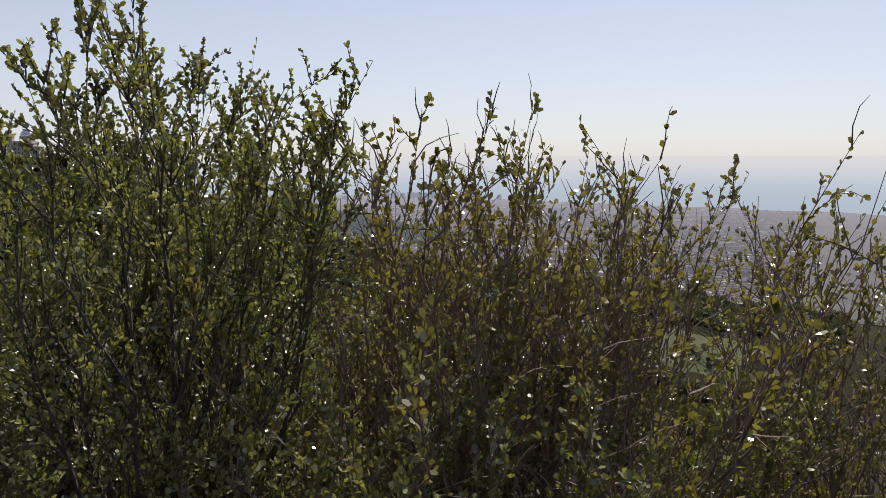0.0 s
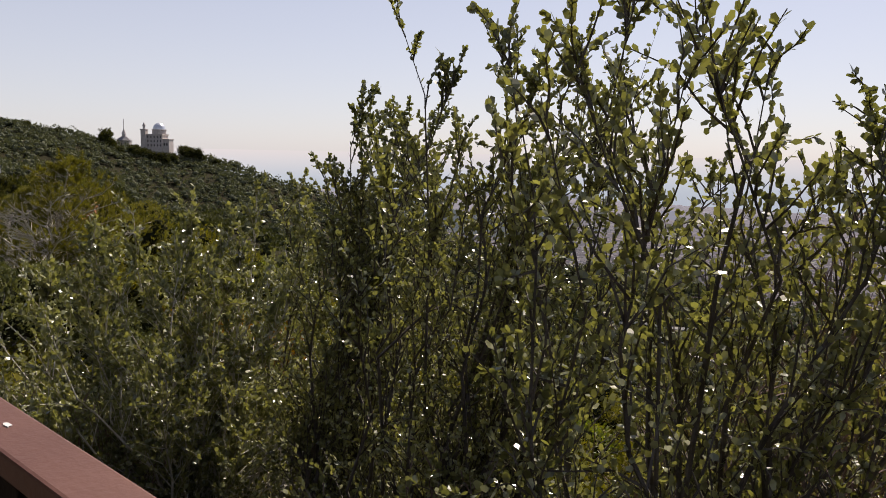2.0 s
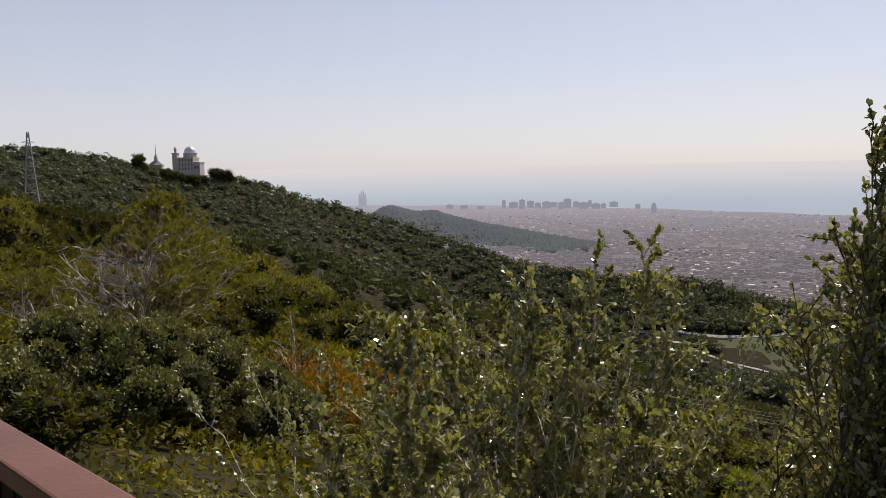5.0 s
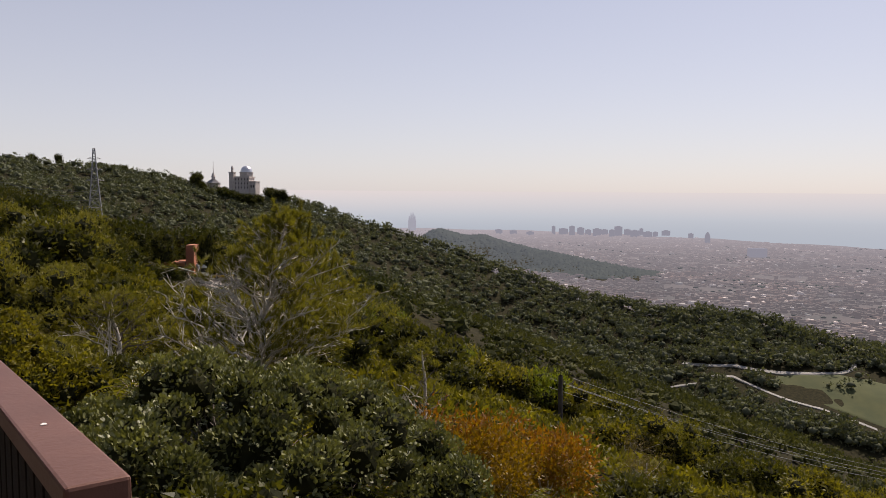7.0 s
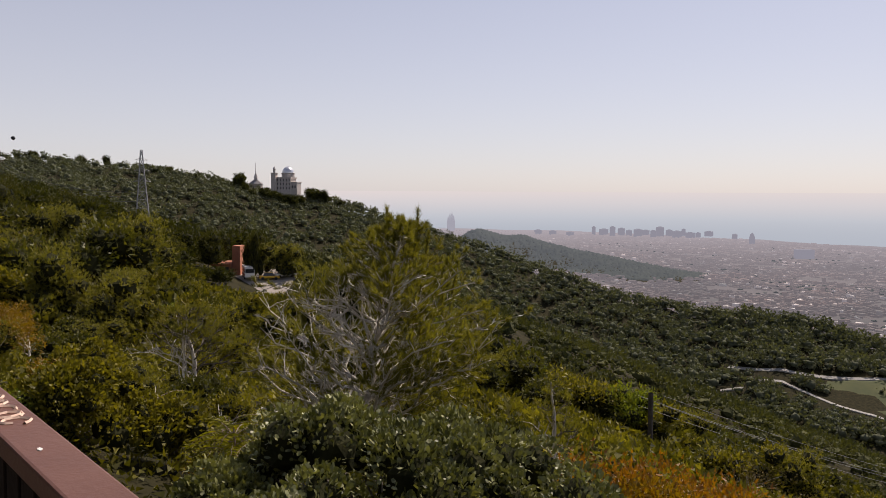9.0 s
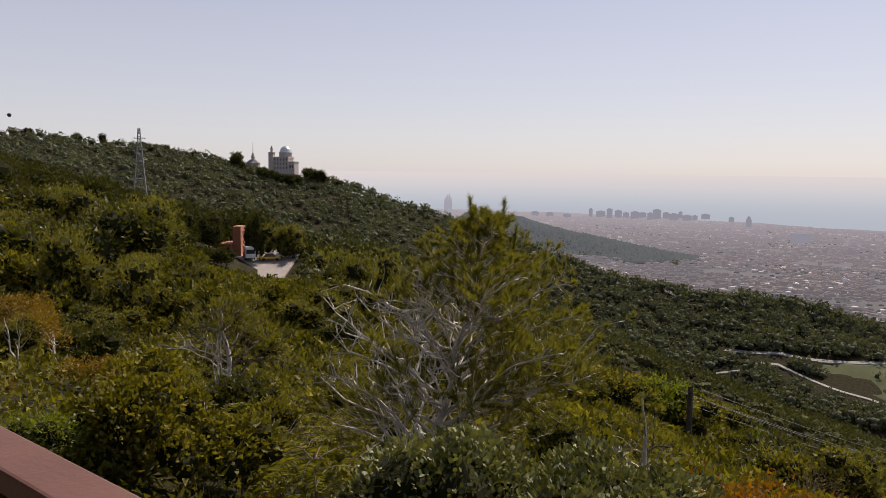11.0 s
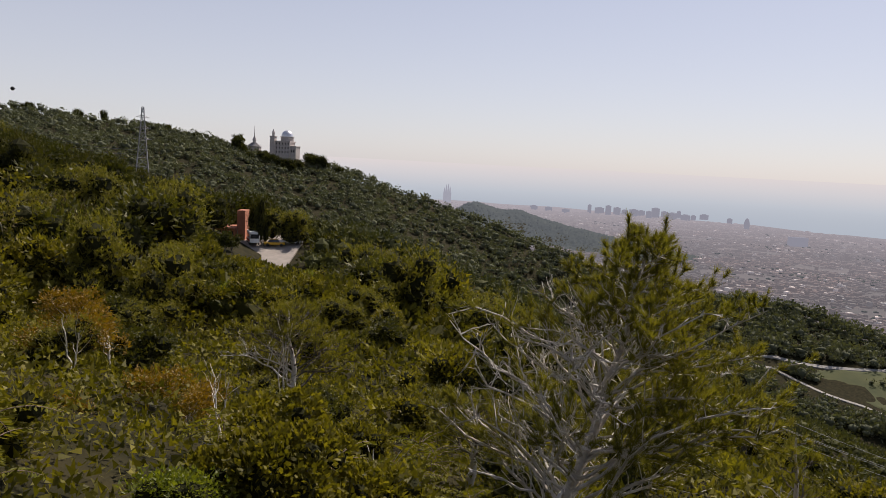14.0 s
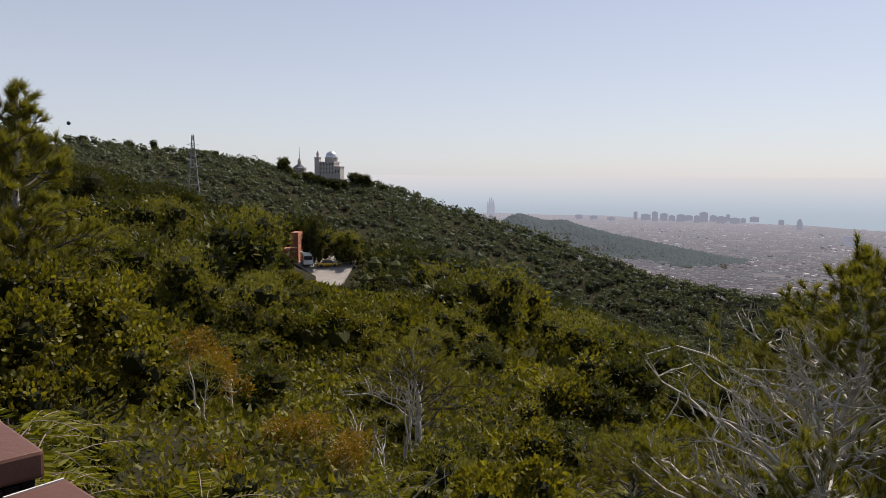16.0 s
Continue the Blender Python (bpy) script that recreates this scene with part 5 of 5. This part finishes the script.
# ---- pine beside the slope ----
def pine(name, label, base, top, reach, limbs, tufts, dead, lean_dead=-1.0, needle_len=0.13, pale=False, leaders=()):
    base, top = np.array(base, float), np.array(top, float)
    ob = thing(name, tuple(base), label, "tree")
    trunk = wander((0, 0, -0.1), top - base, 12, 0.05)
    part("trunk", tube(Buf(), trunk, 0.085, 0.012, 9), M_DEAD, ob, smooth=True)
    at, ways = [], []
    h = top[2] - base[2]
    for k in range(limbs):
        s = (0.16 if pale else 0.3) + (0.83 if pale else 0.69) * k / limbs
        p, w = along_line(trunk, [s])
        p = p[0]
        a = k * 2.4 + rng.uniform(-0.4, 0.4)
        ln = min(reach * 0.8, reach * 1.35 * (1 - s)) * rng.uniform(0.6, 1.05) + 0.08
        is_dead = s < dead and (math.cos(a) * lean_dead > 0.0 and rng.uniform() < 0.7 or rng.uniform() < 0.1)
        e = p + np.array([math.cos(a), math.sin(a), rng.uniform(0.35, 0.9) if is_dead else rng.uniform(0.25, 0.8)]) * ln
        if is_dead:
            e = p + (e - p) * rng.uniform(0.55, 0.95)
        limb = wander(p, e, 8, 0.11, 0.05)
        live = bare = Buf()
        tube(bare if is_dead else live, limb, 0.03 * (1.15 - s), 0.006, 5)
        for sv in np.sort(rng.uniform(0.25, 1.0, int((3 + 3 * ln) if is_dead else (4 + 7 * ln)))):
            q, qw = along_line(limb, [sv])
            d = unit(qw[0] * 0.7 + rng.normal(size=3) * 0.6 + [0, 0, 0.45])
            tl = ln * 0.42 * (1.15 - sv) * rng.uniform(0.6, 1.3) + 0.08
            tw = wander(q[0], q[0] + d * tl, 5, 0.12)
            tube(bare if is_dead else live, tw, 0.012 if is_dead else 0.008, 0.003, 3)
            if not is_dead:
                m = max(3, int(tufts * min(1, 0.35 + tl)))
                lp, lw = along_line(tw, rng.uniform(0.3, 1.0, m))
                at.append(lp)
                ways.append(lw * 1.2 + [0, 0, 0.75] + rng.normal(size=(m, 3)) * 0.25)
            else:
                for _ in range(3):
                    q2, w2 = along_line(tw, [rng.uniform(0.3, 1)])
                    d2 = unit(w2[0] + rng.normal(size=3) * 0.7 + [0, 0, 0.3])
                    tube(bare, wander(q2[0], q2[0] + d2 * tl * 0.45, 4, 0.12), 0.0055, 0.002, 3)
        part("dead_branch" if is_dead else "limb", live, M_DEAD if is_dead or pale else M_BARK, ob, "bleached bare dead branch" if is_dead else "")
    for dx, dy, dz, ln in leaders:  # upright shoots at the top, close-set with needles
        p = top - base + np.array([dx, dy, dz - ln])
        line = wander(p, p + np.array([dx * 0.1, dy * 0.1, ln]), 6, 0.03)
        part("leader", tube(Buf(), line, 0.009, 0.003, 5), M_BARK, ob)
        lp, lw = along_line(line, np.linspace(0.05, 1.0, 40))
        at.append(lp)
        ways.append(lw + rng.normal(size=(40, 3)) * 0.25)
    part("needles", needles(Buf(), np.concatenate(at), np.concatenate(ways), 13, needle_len, 0.0065, 0.65), M_NEEDLE, ob)
    return ob


pine("pine_tree", "olive-green young pine with bleached bare lower branches", (-1.5, 11.3, g(-1.5, 11.3)), (-0.58, 11.43, -0.42), 2.7, 104, 17, 0.7, needle_len=0.115, pale=True,
     leaders=((-0.2, 0, 0.22, 0.6), (0.22, 0.05, 0.2, 0.55), (0.02, 0.05, 0.05, 0.5), (-0.32, 0, -0.1, 0.45), (0.36, 0, -0.15, 0.45), (-0.1, -0.1, -0.05, 0.5), (0.12, -0.1, 0.0, 0.45), (0.75, 0, -0.7, 0.4), (-0.65, 0, -0.75, 0.4), (0.6, 0.1, -0.85, 0.4)))
pine("pine_tree", "small sparse pine with pale bare twigs", (1.85, 12.2, g(1.85, 12.2)), (1.8, 12.2, -3.0), 1.0, 22, 5, 0.75)
pine("pine_tree", "bright green pine with upright needle tips", (-9.7, 11.6, g(-9.7, 11.6)), (-9.55, 11.6, 1.25), 1.3, 74, 18, 0.0)
pine("pine_tree", "young olive-green pine on the slope", (-5.8, 17.6, g(-5.8, 17.6)), (-5.8, 17.4, -2.6), 1.9, 36, 8, 0.45)
pine("pine_tree", "young olive-green pine on the slope", (-2.2, 15.5, g(-2.2, 15.5)), (-2.1, 15.4, -3.6), 1.6, 30, 8, 0.3)


# ---- yellow and rust shrubs, pale saplings, feathery plants ----
amber = leafy("autumn_shrub", "yellow-orange autumn shrub on the slope", "shrub", "autumn shrubs", 9, 2600, 0.05, 0.028, M_AMBER, bark=M_DEAD, solid=0)
rust = leafy("autumn_shrub", "rust-orange autumn shrub on the slope", "shrub", "autumn shrubs", 9, 2600, 0.05, 0.026, M_RUST, bark=M_DEAD, solid=0)
for x, y, s, p in ((3.0, 10.6, 1.7, rust), (2.3, 10.2, 1.55, amber), (4.0, 11.2, 1.6, rust), (3.6, 10.0, 1.4, amber), (1.6, 9.7, 1.2, amber), (2.8, 9.3, 1.2, amber)):
    place(p, x, y, s, x * 90)
for x, y, z, s in ((-6.5, 13.5, -3.75, 0.85), (-8.9, 16.5, -3.6, 1.2), (-10.4, 18.0, -3.6, 1.2), (-3.2, 16.2, -6.2, 1.4), (-1.6, 17.5, -6.9, 1.4), (-3.0, 9.8, -4.3, 1.0), (-7.4, 14.6, -3.9, 1.0), (-9.6, 16.0, -3.7, 1.0), (-5.4, 10.2, -3.8, 0.8), (-7.8, 12.4, -3.5, 0.8), (-4.4, 8.6, -3.5, 0.7)):
    place(amber, x, y, s, x * 70, z=z, stretch=0.8)


def sapling(x, y, top, n):
    base = np.array([x, y, g(x, y)])
    ob = thing("bare_sapling", tuple(base), "pale thin bare sapling with forked stems", "sapling", "bare saplings")
    for _ in range(n):
        b = Buf()
        e = np.array([rng.normal() * 0.3, rng.normal() * 0.2, top - base[2] - abs(rng.normal()) * 0.15])
        line = wander(rng.normal(size=3) * [0.06, 0.06, 0], e, 9, 0.05)
        tube(b, line, 0.022, 0.007, 5)
        for sv in rng.uniform(0.5, 0.95, 4):
            q, w = along_line(line, [sv])
            tube(b, wander(q[0], q[0] + unit(w[0] + rng.normal(size=3) * 0.5) * rng.uniform(0.2, 0.5), 5, 0.1), 0.007, 0.002, 3)
        part("stem", b, M_DEAD, ob)


for x, y, z, n in ((-6.3, 13.9, -2.95, 3), (-5.0, 11.1, -2.9, 2), (-5.6, 11.8, -2.6, 2), (-3.66, 12.9, -3.6, 2), (-4.6, 12.2, -3.1, 1), (-5.9, 17.2, -2.7, 3), (-9.0, 15.2, -2.5, 2), (-2.3, 8.4, -2.4, 1)):
    sapling(x, y, z, n)


def feathery(scale=1.0):
    ob = thing("feathery_plant", (0, 0, -50), "yellow-green plant with long feather-shaped leaves", "plant", "feathery plants")
    stem, lf = Buf(), Buf()
    for k in range(16):
        a = k * 2.4 + rng.uniform(-0.3, 0.3)
        z0 = rng.uniform(0.15, 0.9)
        p0 = np.array([0.04 * math.cos(a), 0.04 * math.sin(a), z0])
        ln = rng.uniform(0.45, 0.75)
        t = np.linspace(0, 1, 9)[:, None]
        line = p0 + np.array([math.cos(a), math.sin(a), 0.55]) * t * ln - np.array([0, 0, 0.5]) * t ** 2 * ln
        tube(stem, line, 0.006, 0.002, 3)
        for s in np.linspace(0.2, 1.0, 12):
            p, w = along_line(line, [s])
            side = unit(np.cross(w[0], [0, 0, 1]))
            for sg in (-1, 1):
                leaves(lf, p, (side * sg + w[0] * 0.35 + [0, 0, -0.15])[None], 0.15 * (1.1 - 0.5 * s), 0.04)
    tube(stem, wander((0, 0, -0.1), (0, 0, 0.95), 6, 0.05), 0.018, 0.01, 6)
    part("stem", stem, M_TWIG, ob)
    part("leaves", lf, M_FERN, ob)
    return ob


fern = feathery()
random.seed(11)
for x, y, s in ((-7.1, 7.6, 0.8), (-7.5, 8.0, 0.85), (-6.4, 8.3, 0.75), (-7.7, 8.5, 0.85)):
    place(fern, x, y, s, random.uniform(0, 360))
for _ in range(26):
    s, u = random.uniform(5.0, 9.5), random.uniform(0.5, 11)
    place(fern, -0.02 + 0.6 * s - 0.8 * u, 0.66 + 0.8 * s + 0.6 * u, random.uniform(0.6, 0.95), random.uniform(0, 360))

# patterns for the copies are put away
for ob in slope_a + slope_b + slope_c + dark_pine + mid_pine + mid_oak + [amber, rust, fern]:
    for o in (*ob.children_recursive, ob):
        bpy.data.objects.remove(o)
